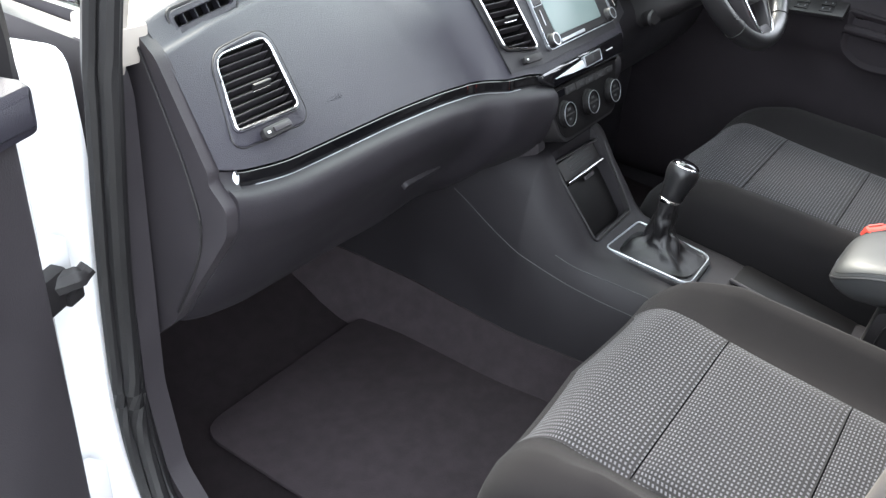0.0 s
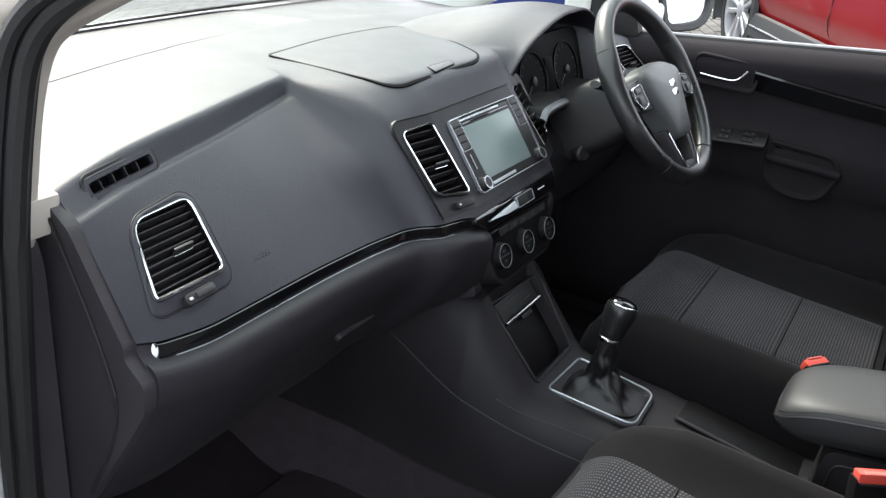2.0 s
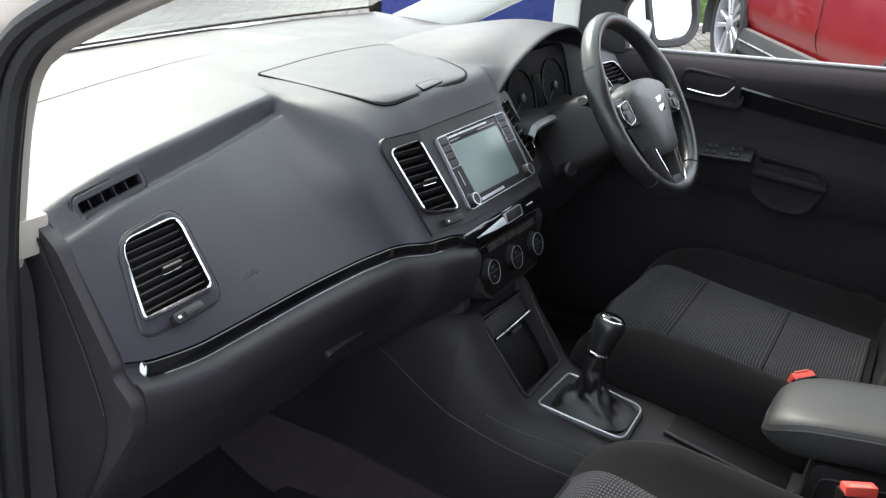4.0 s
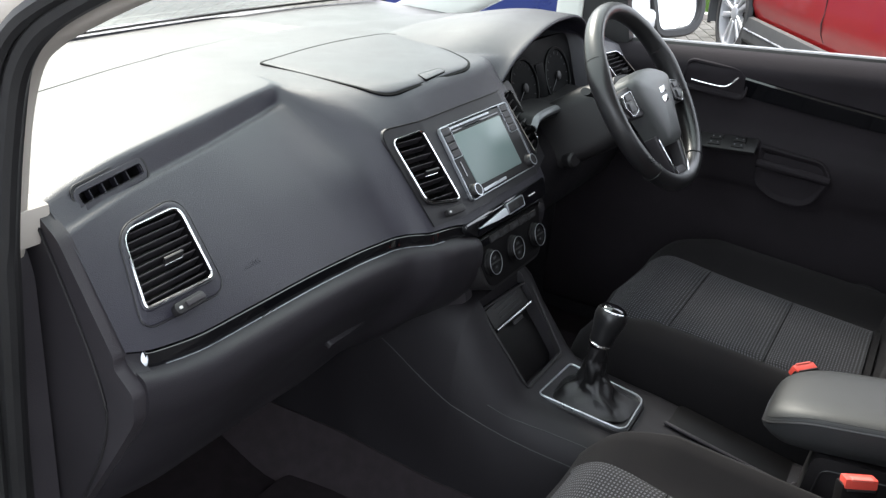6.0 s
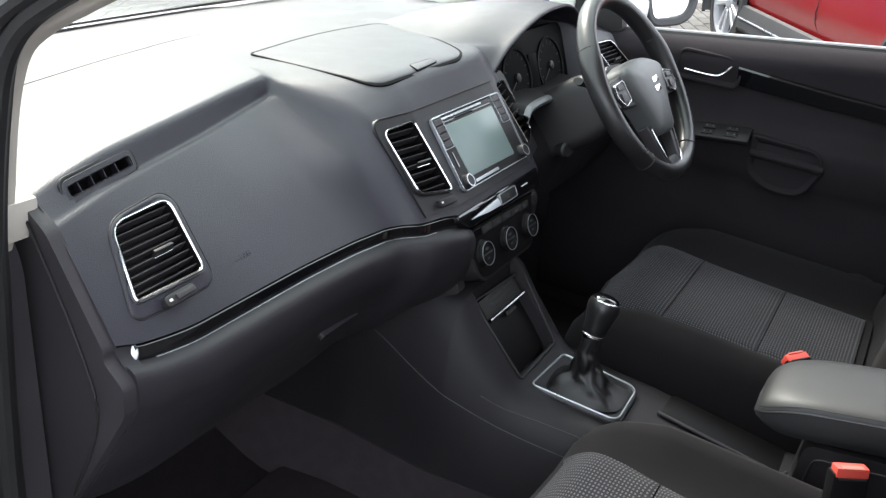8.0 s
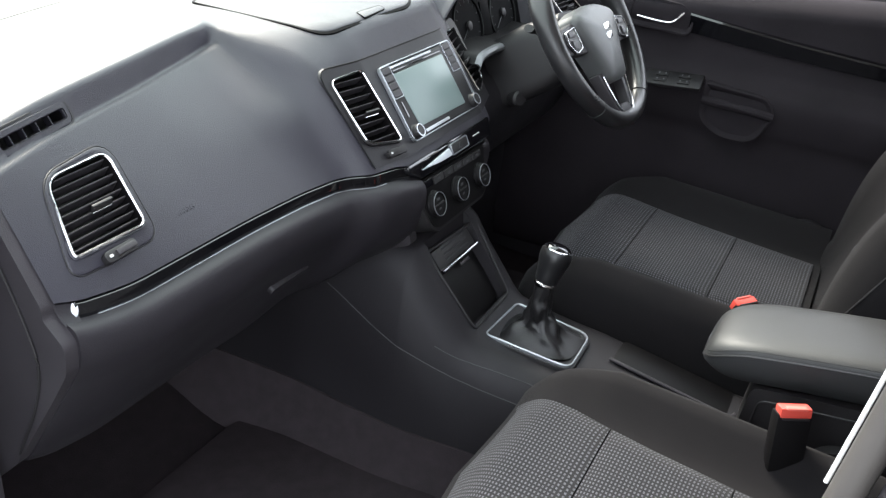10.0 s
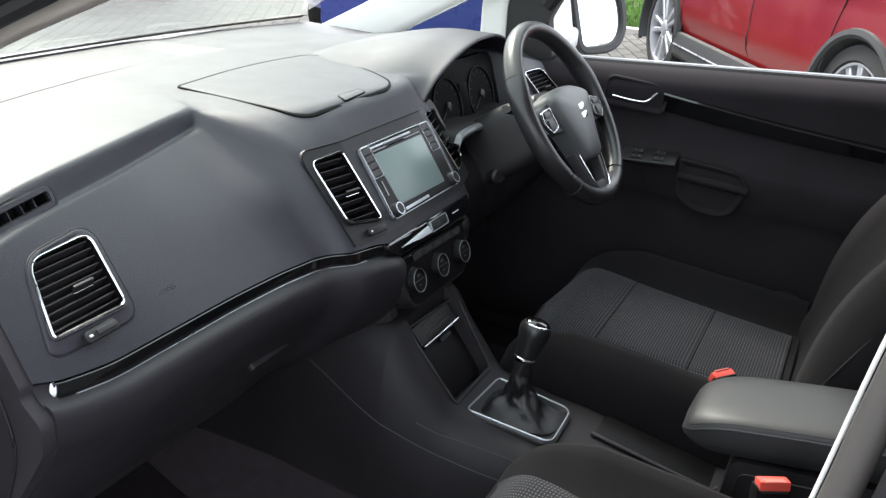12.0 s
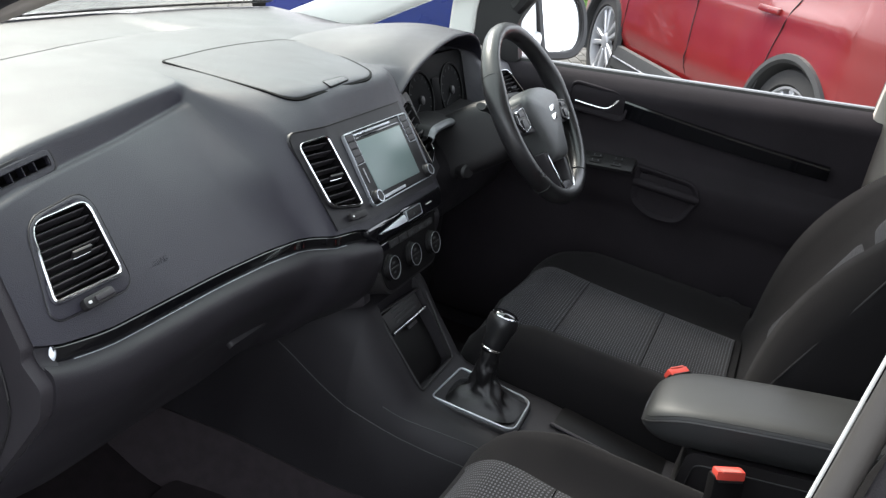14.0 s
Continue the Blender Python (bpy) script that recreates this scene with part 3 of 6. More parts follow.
C_OUT = rounded([(-0.041, -0.0445), (0.0293, -0.0558), (0.0132, 0.0640), (-0.0573, 0.0590)], [0.014, 0.010, 0.010, 0.014], 6)
R_M = plane_frame(0.004, -0.0875, 0.988, lean=36) @ Matrix.Translation((0, 0, -0.0105))
D_M = plane_frame(-0.620, 0.049, 1.065, lean=27, yaw=11.5) @ Matrix.Translation((-0.005, -0.0055, 0.0005)) @ Matrix.Rotation(radians(2), 4, "Z")
D_OUT = rounded(rect(0.116, 0.026), 0.012)
mirror_x = Matrix.Diagonal((-1, 1, 1, 1))
V_M2 = Matrix.Translation((0.035, -0.066, 0.020)) @ mirror_x @ V_M @ mirror_x
C_M2 = plane_frame(0.1745, -0.0675, 0.980, lean=38, yaw=17)
flip = lambda pts: [Vector((-p[0], p[1])) for p in pts][::-1]
for mm, oo in ((V_M, V_OUT), (V_M2, flip(V_OUT)), (C_M, C_OUT), (C_M2, flip(C_OUT)), (D_M, inset(D_OUT, 0.004))):
    open_skin(bm, mm, inset(oo, -0.001))
lid = rounded([(-0.162, 0.003), (0.103, -0.006), (0.165, 0.090), (0.212, 0.246), (0.030, 0.268), (-0.173, 0.238)], [0.05, 0.05, 0.06, 0.04, 0.16, 0.016], 10)
open_skin(bm, plane_frame(0.0, 0.0, 1.0862, lean=90), inset(lid, 0.012))
part("upper_pad", bm, M_PAD, dash, "dark grey grained soft plastic pad", sharp=50)

# end caps of the dashboard
for s in (-1, 1):
    cap = rounded([(0.58, 1.03), (0.355, 1.055), (0.036, 1.064), (0.004, 1.040), (-0.062, 0.930), (-0.060, 0.918), (-0.086, 0.895), (-0.084, 0.862), (-0.055, 0.815), (0.020, 0.700), (0.065, 0.655), (0.40, 0.62), (0.60, 0.80)], 0.008, 3)
    part("end_cap", slab(cap, "x", s * 0.712, s * 0.728), M_PLASTIC, dash)

# seam line pressed into the end cap
curve = [(-0.7295, 0.030, 1.050), (-0.7295, -0.002, 0.985), (-0.7295, -0.030, 0.92), (-0.7295, -0.045, 0.86), (-0.7295, -0.030, 0.80), (-0.7295, 0.010, 0.72)]
part("end_seam", tube([tuple(p) for p in spline(curve, 6)], 0.0016, 6), M_BLACK, dash)

# gloss strip under the face, from the passenger's end to the middle
strip_cols = np.linspace(-0.694, -0.100, 52)
rows = []
for x in strip_cols:
    y, z = dash_section(x)[8]
    rows.append([(x, y + 0.014, z + 0.001), (x, y + 0.0030, z - 0.0010), (x, y - 0.0012, z - 0.0035), (x, y - 0.0018, z - 0.0140), (x, y - 0.0028, z - 0.0200), (x, y - 0.0020, z - 0.0222), (x, y + 0.008, z - 0.023)])
bm, vs = grid_skin(rows)
bm.faces.new(vs[0])
part("gloss_strip", bm, M_GLOSS, dash, "piano black trim strip")
# silver bar laid where the gloss strip would catch a thin highlight
part("highlight_line", tube([(r[4][0], r[4][1] - 0.0006, r[4][2] + 0.0002) for r in rows[2:-7]], 0.0008, 6), M_SILVER, dash, "thin bright line painted as the strip's highlight")
e0 = rows[0]
oval = [(0.0038 * math.cos(a), 0.0080 * math.sin(a)) for a in (2 * math.pi * i / 20 for i in range(20))]
part("strip_end", plate(plane_frame(-0.6945, e0[3][1] + 0.0015, e0[3][2] + 0.0045, lean=24, yaw=-38), oval, -0.004, 0.0012, 0.001), M_SILVER, dash, "bright oval end of the trim strip")
# body-coloured corner beside the strip's end
rows = []
for x in np.linspace(-0.714, -0.6935, 6):
    y, z = dash_section(x)[8]
    rows.append([(x, y + 0.012, z - 0.0005), (x, y + 0.004, z - 0.004), (x, y + 0.001, z - 0.011), (x, y - 0.006, z - 0.019), (x, y - 0.012, z - 0.023)])
bm, _ = grid_skin(rows)
part("strip_surround", bm, M_GLOVE, dash)

# lower panel with the glove box lid
rows = []
for x in np.linspace(-0.712, 0.60, 80):
    y, z = dash_section(x)[8]
    if x > -0.105:
        y, z = -0.118, 0.886
    if x > 0.16:
        y, z = -0.05, 0.92
    k = min(max((x + 0.36) / 0.30, 0), 1)
    k = k * k * (3 - 2 * k)
    deep = [(0.012, -0.0185), (-0.010, -0.0210), (-0.023, -0.031), (-0.0235, -0.062), (-0.009, -0.091), (0.012, -0.122), (0.048, -0.178), (0.080, -0.228), (0.115, -0.246), (0.30, -0.250)]
    flat = [(0.012, -0.0185), (-0.010, -0.0210), (-0.023, -0.035), (-0.022, -0.068), (-0.008, -0.108), (0.012, -0.135), (0.048, -0.164), (0.085, -0.182), (0.13, -0.195), (0.30, -0.18)]
    prof = [(y + a[0] * (1 - k) + b[0] * k, z + a[1] * (1 - k) + b[1] * k) for a, b in zip(deep, flat)]
    rows.append([(x, p[0], p[1]) for p in spline(prof, 4)])
bm, vs = grid_skin(rows)
bm.faces.new(vs[0])
part("glove_box_panel", bm, M_GLOVE, dash, "dark grey lower dashboard panel", sharp=60)
o = rounded(rect(0.085, 0.013), 0.006)
part("glove_box_latch", plate(plane_frame(-0.325, -0.057, 0.772, lean=-31), o, -0.007, 0.0012, 0.001), M_GLOVE, dash)

# bulkhead behind the footwells
tagged(part("wall_bulkhead", slab(rounded(rect(1.5, 0.70, 0, 0.70), 0.03), "y", 0.60, 0.63), M_CARPET), "black insulated bulkhead behind the dashboard", "bulkhead", kind="structure")


def air_vent(m, pts, slats, lever_v, name="air_vent", lip=0.012, bezel=M_PAD, frame_w=0.0034):
    """A framed outlet: bezel, chrome frame, dark box, slats, thumb lever."""
    base = part(name, plate_ring(m, pts, lip), bezel, dash)
    part("chrome_frame", ring(m, pts, frame_w, -0.002, 0.0046), M_CHROME, base, "bright chrome frame")
    inner = inset(pts, 0.004)
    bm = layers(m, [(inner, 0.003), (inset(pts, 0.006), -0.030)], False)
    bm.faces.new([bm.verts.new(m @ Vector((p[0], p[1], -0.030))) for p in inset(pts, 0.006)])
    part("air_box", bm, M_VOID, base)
    vs_ = [p[1] for p in inner]
    lo, hi = min(vs_), max(vs_)
    for i in range(slats):
        v = lo + (hi - lo) * (i + 0.6) / (slats + 0.2)
        left, right = span_at(inner, v)
        if right - left < 0.02:
            continue
        mm = m @ Matrix.Translation(((left + right) / 2, v, -0.008)) @ Matrix.Rotation(radians(76), 4, "X")
        part("slat", block(mm, right - left - 0.0004, 0.0150, 0.0018, 0.0007, 1), M_PLASTIC, base)
    left, right = span_at(inner, lever_v)
    mm = m @ Matrix.Translation(((left + right) / 2 + 0.009, lever_v, 0.001)) @ Matrix.Rotation(radians(58), 4, "X")
    lv = part("vent_lever", block(mm, 0.029, 0.010, 0.004, 0.0015), M_BLACK, base, "thumb lever with a bright edge")
    part("lever_edge", block(mm @ Matrix.Translation((0, -0.0040, 0.0016)), 0.028, 0.0024, 0.0016, 0.0006, 1), M_CHROME, lv)
    return base


def plate_ring(m, pts, lip):
    """The bezel round an outlet."""
    outer = inset(pts, -lip)
    return layers(m, [(outer, -0.006), (outer, 0.0015), (inset(pts, -lip + 0.002), 0.003), (inset(pts, -0.001), 0.0035), (inset(pts, 0.002), -0.002)], False)


def span_at(pts, v):
    """Where an outline is crossed at the height v."""
    hits = []
    for i in range(len(pts)):
        a, b = pts[i - 1], pts[i]
        if (a[1] - v) * (b[1] - v) < 0:
            hits.append(a[0] + (b[0] - a[0]) * (v - a[1]) / (b[1] - a[1]))
    return (min(hits), max(hits)) if len(hits) > 1 else (0, 0)


# outer outlets, mirrored
for s in (-1, 1):
    mm, oo = (V_M, V_OUT) if s < 0 else (V_M2, flip(V_OUT))
    v = air_vent(mm, oo, 9, -0.008, lip=0.002)
    if s < 0:
        part("vent_wheel_seat", plate(mm, rounded(rect(0.046, 0.013, -0.018, -0.0605), 0.006), -0.003, 0.0050, 0.001), M_BLACK, v)
        part("vent_wheel", block(mm @ Matrix.Translation((-0.012, -0.0605, 0.005)), 0.028, 0.007, 0.006, 0.002), M_PLASTIC, v)
        part("vent_mark", block(mm @ Matrix.Translation((-0.034, -0.0605, 0.0056)), 0.005, 0.003, 0.001, 0.0004, 1), M_PRINT, v)


def face_y(x, z):
    """The pad's face at a height."""
    prof = [p for p in fillet_profile(dash_section(x), soft_at(x)) if p[1] < 1.052][::-1]
    return float(np.interp(z, [p[1] for p in prof], [p[0] for p in prof]))


def on_face(p, lift):
    """A point of the end outlet's plane, laid on the pad's face."""
    q = V_M @ Vector((p[0], p[1] - (0.0125 if p[1] < 0 else 0.0), 0))
    return Vector((q.x, face_y(q.x, q.z), q.z)) + V_M.to_3x3() @ Vector((0, 0, lift))


edge_o = inset(V_OUT, -0.0095)
rows = [[on_face(p, lift) for p in inset(edge_o, d)] for d, lift in ((0.0, -0.001), (0.0003, 0.0008), (0.0015, 0.0014), (0.0045, 0.0015))]
rows.append([V_M @ Vector((p[0], p[1], 0.0012)) for p in inset(V_OUT, 0.001)])
bm, _ = grid_skin(rows, True)
part("vent_plate", bm, M_PAD, dash, "smooth grey plate round the outlet", sharp=60)
groove = [on_face(p, 0.0002) for p in inset(edge_o, -0.0006)]
part("plate_groove", tube(groove, 0.0010, 6, True), M_BLACK, dash)

# side demister set into the sloping ledge
part("demister_groove", ring(D_M, inset(D_OUT, -0.0035), 0.0028, -0.004, 0.0006, 0.0003), M_BLACK, dash)
dem = part("demister_vent", ring(D_M, D_OUT, 0.0075, -0.004, 0.0012, 0.0010), M_PAD, dash)
bm = layers(D_M, [(inset(D_OUT, 0.007), 0.002), (inset(D_OUT, 0.008), -0.020)], False)
bm.faces.new([bm.verts.new(D_M @ Vector((p[0], p[1], -0.020))) for p in inset(D_OUT, 0.008)])
part("demister_box", bm, M_VOID, dem)
for i in range(4):
    mm = D_M @ Matrix.Translation((-0.031 + 0.0205 * i, 0, -0.007)) @ Matrix.Rotation(radians(-22), 4, "Y")
    part("fin", block(mm, 0.0014, 0.014, 0.014, 0.0006, 1), M_PAD, dem)

# storage lid on top of the middle, with its grip
def pad_z(x, y):
    """Height of the pad's top at a place."""
    prof = fillet_profile(dash_section(x), soft_at(x))
    prof = [p for p in prof if p[1] > 1.03][::-1]
    return float(np.interp(y, [p[0] for p in prof], [p[1] for p in prof]))


def laid(outline, rings):
    """A skin laid on the pad: rings of (inset, lift)."""
    bm = bmesh.new()
    rows = []
    for d, lift in rings:
        if d < 1:
            pts = inset(outline, d)
        else:
            mid = sum((Vector(p) for p in outline), Vector((0, 0))) / len(outline)
            pts = [mid + (Vector(p) - mid) / d for p in outline]
        rows.append([bm.verts.new((p[0], p[1], pad_z(p[0], p[1]) + lift)) for p in pts])
    k = len(rows[0])
    for a, b in zip(rows, rows[1:]):
        for i in range(k):
            bm.faces.new((a[i - 1], a[i], b[i], b[i - 1]))
    return bm, rows


bm, rows = laid(lid, [(-0.0012, 0.0), (-0.0010, 0.0022), (0.0034, 0.0022), (0.0036, 0.0)])
part("lid_groove", bm, M_DIAL, dash)
bm, rows = laid(lid, [(0.0030, 0.0), (0.0032, 0.0020), (0.006, 0.0023)] + [(q, 0.0023) for q in (1.06, 1.10, 1.15, 1.2, 1.27, 1.35, 1.47, 1.6, 1.8, 2.0, 2.5, 3.0, 4.2, 6.0)])
bm.faces.new(rows[-1])
hatch = part("storage_lid", bm, M_PAD, dash, "dark grey storage compartment lid", sharp=60)
grip = rounded([(-0.052, 0.001), (0.017, 0.005), (0.026, 0.023), (-0.042, 0.024)], 0.006)
bm, rows = laid(grip, [(0.0, 0.001), (0.0002, 0.0029), (0.0016, 0.0029)])
part("grip_groove", bm, M_DIAL, hatch)
bm, rows = laid(grip, [(0.0014, 0.001), (0.0016, 0.0028), (0.003, 0.0031)])
bm.faces.new(rows[-1])
part("lid_grip", bm, M_PAD, hatch)
# seam across the top of the pad
seam = [(x, dash_section(x)[2][0] + 0.003, pad_z(x, dash_section(x)[2][0] + 0.001) + 0.0006) for x in np.linspace(-0.71, -0.03, 50)]
part("pad_seam", tube(seam, [0.0018 - 0.0014 * max(0, (p[0] + 0.2) / 0.17) for p in seam], 6), M_BLACK, dash)

# ---- centre stack ----
m = R_M


def fascia_y(x, z):
    """The fascia round radio and outlets: flat in the middle, bent back at both sides."""
    return -0.079 + (z - 0.9818) * 0.727 + 0.176 * max(0.0, -0.125 - x) + 0.306 * max(0.0, x - 0.129)


rows = []
Z0, Z1 = 0.9145, 1.0410
for v in np.linspace(0, 1, 56):
    z = Z0 + (Z1 - Z0) * v
    cut = max(0.0, 0.020 - (Z1 - z))
    cut = 0.020 - math.sqrt(max(0.0, 0.0004 - cut * cut))
    x0, x1 = -0.198 - 0.015 * v + cut, 0.226 + 0.012 * v - cut
    row = [(x0, fascia_y(x0, z) + 0.014, z)]
    row += [(x, fascia_y(x, z) - 0.0010, z + 0.0008) for x in np.linspace(x0, x1, 150)]
    row += [(x1, fascia_y(x1, z) + 0.014, z)]
    rows.append(row)
rows.append([(p[0], p[1] + 0.016, p[2] - 0.004) for p in rows[-1]])
bm, _ = grid_skin(rows)
for mm, oo in ((C_M, C_OUT), (C_M2, flip(C_OUT))):
    open_skin(bm, mm, inset(oo, 0.0015))
part("centre_fascia", bm, M_FASCIA, dash, "dark grey fascia round the radio and outlets", sharp=40)
rim_line = [(-0.198 - 0.015 * v, Z0 + (Z1 - Z0) * v) for v in np.linspace(0, 0.86, 12)] + [(-0.209, 1.0335), (-0.203, 1.039), (-0.195, 1.0412)] + [(x, 1.0412) for x in np.linspace(-0.18, 0.21, 24)]
part("fascia_groove", tube([(x - 0.0004, fascia_y(x, z) - 0.0008, z + 0.0008) for x, z in rim_line], 0.0012, 6), M_VOID, dash)
for s in (-1, 1):
    mm, oo = (C_M, C_OUT) if s < 0 else (C_M2, flip(C_OUT))
    v = air_vent(mm, oo, 8, -0.002, lip=0.002, bezel=M_BLACK, frame_w=0.0025)
    if s < 0:
        part("vent_wheel_seat", plate(mm, rounded(rect(0.040, 0.011, 0.008, -0.0675), 0.005), -0.003, 0.0045, 0.001), M_BLACK, v)
        part("vent_mark", block(mm @ Matrix.Translation((-0.006, -0.0675, 0.005)), 0.004, 0.003, 0.001, 0.0004, 1), M_PRINT, v)
radio = part("radio", plate(m, rounded([(-0.102, -0.067), (0.118, -0.067), (0.122, 0.049), (-0.100, 0.049)], 0.008, 5), 0.001, 0.0065, 0.0015), M_BLACK, dash, "black touchscreen radio with two knobs")
part("radio_frame", ring(m, rounded([(-0.105, -0.0705), (0.122, -0.0705), (0.126, 0.0525), (-0.103, 0.0525)], 0.010, 5), 0.0017, 0.002, 0.0075, 0.0006), M_SILVER, radio, "bright radio frame")
part("screen", plate(m, rounded([(-0.072, -0.0535), (0.081, -0.0550), (0.083, 0.0343), (-0.075, 0.0350)], 0.003), 0.006, 0.0078, 0.0006), M_SCREEN, radio, "dark screen with its pale reflection painted in")
part("disc_slot", block(m @ Matrix.Translation((0.004, 0.0395, 0.0066)), 0.155, 0.0035, 0.003, 0.001, 1), M_GLOSS, radio)
part("slot_edge", block(m @ Matrix.Translation((-0.010, 0.0455, 0.0068)), 0.130, 0.0035, 0.002, 0.0006, 1), M_SILVER, radio)
part("radio_plate", block(m @ Matrix.Translation((-0.024, -0.0635, 0.0066)), 0.078, 0.005, 0.002, 0.0006, 1), M_SILVER, radio)
part("slot_low", block(m @ Matrix.Translation((-0.089, -0.020, 0.0068)), 0.004, 0.026, 0.002, 0.0006, 1), M_GLOSS, radio)
for s in (-1, 1):
    xa = -0.0885 if s < 0 else 0.1060
    for i in range(4):
        part("radio_button", block(m @ Matrix.Translation((xa, 0.0065 + 0.0122 * i, 0.0072)), 0.024, 0.0105, 0.003, 0.001, 1), M_PLASTIC, radio)
    part("button_frame", ring(m, rounded(rect(0.0275, 0.052, xa, 0.0250), 0.003), 0.0012, 0.006, 0.0082, 0.0004), M_SILVER, radio)
    kx, kv = (-0.091, -0.0576) if s < 0 else (0.106, -0.0580)
    k = part("knob", lathe(m @ Matrix.Translation((kx, kv, 0.005)), [(0.0125, 0.0), (0.0125, 0.002), (0.0108, 0.003), (0.0105, 0.0105), (0.0095, 0.012)], 24), M_BLACK, radio, "black radio knob")
    part("knob_ring", lathe(m @ Matrix.Translation((kx, kv, 0.0166)), [(0.0102, 0.0), (0.0102, 0.0010), (0.0085, 0.0010), (0.0085, 0.0)], 24, False), M_SILVER, k)

# gloss band across the stack with the hazard switch
m = plane_frame(0.0, -0.1375, 0.885, lean=24) @ Matrix.Translation((0, 0, 0.003))
band = rounded([(-0.113, -0.010), (0.135, -0.012), (0.146, 0.020), (-0.140, 0.018), (-0.140, 0.008)], 0.006, 5)
gb = part("gloss_band", plate(m, band, -0.03, 0.004, 0.003), M_GLOSS, dash, "piano black band under the radio")
# solid pale wedge in place of sky reflected by the piano black
part("sky_glint", plate(m, rounded([(-0.108, 0.002), (-0.050, -0.003), (-0.010, -0.004), (-0.014, 0.009)], 0.003), 0.003, 0.0062, 0.001), M_GLINT, gb, "pale wedge painted as sky reflected in the band")
hz = part("hazard_switch", block(m @ Matrix.Translation((0.020, 0.004, 0.004)), 0.054, 0.015, 0.006, 0.002), M_BLACK, gb)
part("switch_frame", ring(m, rounded(rect(0.058, 0.019, 0.020, 0.004), 0.003), 0.0014, 0.003, 0.0068, 0.0005), M_SILVER, gb)
part("hazard_mark", ring(m, rounded([(0.013, 0.000), (0.027, 0.000), (0.020, 0.009)], 0.001, 2), 0.0012, 0.0067, 0.0077, 0.0003), M_CLAD, hz)
part("band_mark", block(m @ Matrix.Translation((0.085, 0.004, 0.004)), 0.024, 0.0020, 0.001, 0.0004, 1), M_PRINT, gb)

# heater panel
m = plane_frame(-0.020, -0.170, 0.8422, lean=19) @ Matrix.Translation((0.0, 0, -0.019)) @ Matrix.Scale(0.979, 4)
hp = rounded([(-0.088, -0.055), (0.116, -0.055), (0.142, 0.040), (-0.116, 0.046)], [0.030, 0.030, 0.008, 0.008], 7)
heat = part("heater_panel", plate(m, hp, -0.05, 0.002, 0.003), M_BLACK, dash, "black heater control panel")
part("heater_face", plate(m, inset(hp, 0.006), 0.001, 0.0045, 0.0015), M_VOID, heat)
for i in range(5):
    x_, v_ = -0.040 + 0.0345 * i, 0.0265 - 0.001 * i
    part("heater_button", block(m @ Matrix.Translation((x_, v_, 0.0045)), 0.0325, 0.012, 0.004, 0.001, 1), M_BLACK, heat)
    part("button_mark", block(m @ Matrix.Translation((x_, v_, 0.0068)), 0.009, 0.004, 0.0006, 0.0002, 1), M_CLAD, heat)
part("heater_window", block(m @ Matrix.Translation((-0.076, 0.028, 0.0045)), 0.034, 0.013, 0.003, 0.001, 1), M_GLOSS, heat)
for i in range(3):
    mm = m @ Matrix.Translation((-0.070 + 0.0825 * i, -0.0075 - 0.003 * i, 0.004))
    kn = part("heater_knob", lathe(mm, [(0.0225, 0.0), (0.0225, 0.003), (0.0203, 0.005), (0.0198, 0.0105), (0.0190, 0.0120), (0.0180, 0.0120), (0.0178, 0.0100)], 28), M_VOID, heat, "round black heater knob")
    part("knob_ring", lathe(mm @ Matrix.Translation((0, 0, 0.0120)), [(0.0196, 0.0), (0.0196, 0.0010), (0.0188, 0.0010), (0.0188, 0.0)], 28, False), M_SILVER, kn)
    part("knob_bar", block(mm @ Matrix.Translation((0, 0, 0.0110)), 0.032, 0.0025, 0.002, 0.0006, 1), M_BLACK, kn)
    part("knob_mark", block(mm @ Matrix.Translation((0, 0.008, 0.0107)), 0.010, 0.004, 0.001, 0.0003, 1), M_CLAD, kn)
    part("knob_mark", block(mm @ Matrix.Translation((0, -0.008, 0.0107)), 0.007, 0.003, 0.001, 0.0003, 1), M_CLAD, kn)

# side cheeks closing the stack down to the console
for s in (-1, 1):
    cheek = rounded([(0.0, 1.03), (-0.075, 0.935), (-0.105, 0.89), (-0.128, 0.80), (-0.140, 0.765), (0.0, 0.70), (0.10, 0.80), (0.06, 1.03)], 0.01, 3)
    part("stack_cheek", slab(cheek, "x", s * 0.098, s * 0.118), M_PLASTIC, dash)


def lettering(text, size, m, mat, parent, depth=0.0006):
    """Raised letters in the built-in font, centred in the frame m."""
    cu = bpy.data.curves.new("lettering", "FONT")
    cu.body, cu.size, cu.extrude, cu.align_x, cu.align_y = text, size, depth, "CENTER", "CENTER"
    tmp = bpy.data.objects.new("tmp_text", cu)
    scene.collection.objects.link(tmp)
    me = bpy.data.meshes.new_from_object(tmp.evaluated_get(bpy.context.evaluated_depsgraph_get()))
    bpy.data.objects.remove(tmp)
    me.transform(m)
    me.materials.clear()
    me.materials.append(mat)
    ob = new("lettering", me)
    ob.parent = parent
    return ob


y_, z_ = [(a[0] * 0.42 + b[0] * 0.58, a[1] * 0.42 + b[1] * 0.58) for a, b in [(dash_section(-0.505)[7], dash_section(-0.505)[8])]][0]
lettering("AIRBAG", 0.010, plane_frame(-0.505, y_, z_, lean=45, yaw=2), M_PAD, dash, 0.0003)

# ---- instrument cluster and its hood ----
RIM_X = [0.120, 0.160, 0.190, 0.221, 0.264, 0.310, 0.358, 0.410, 0.466, 0.513, 0.548, 0.574, 0.590]
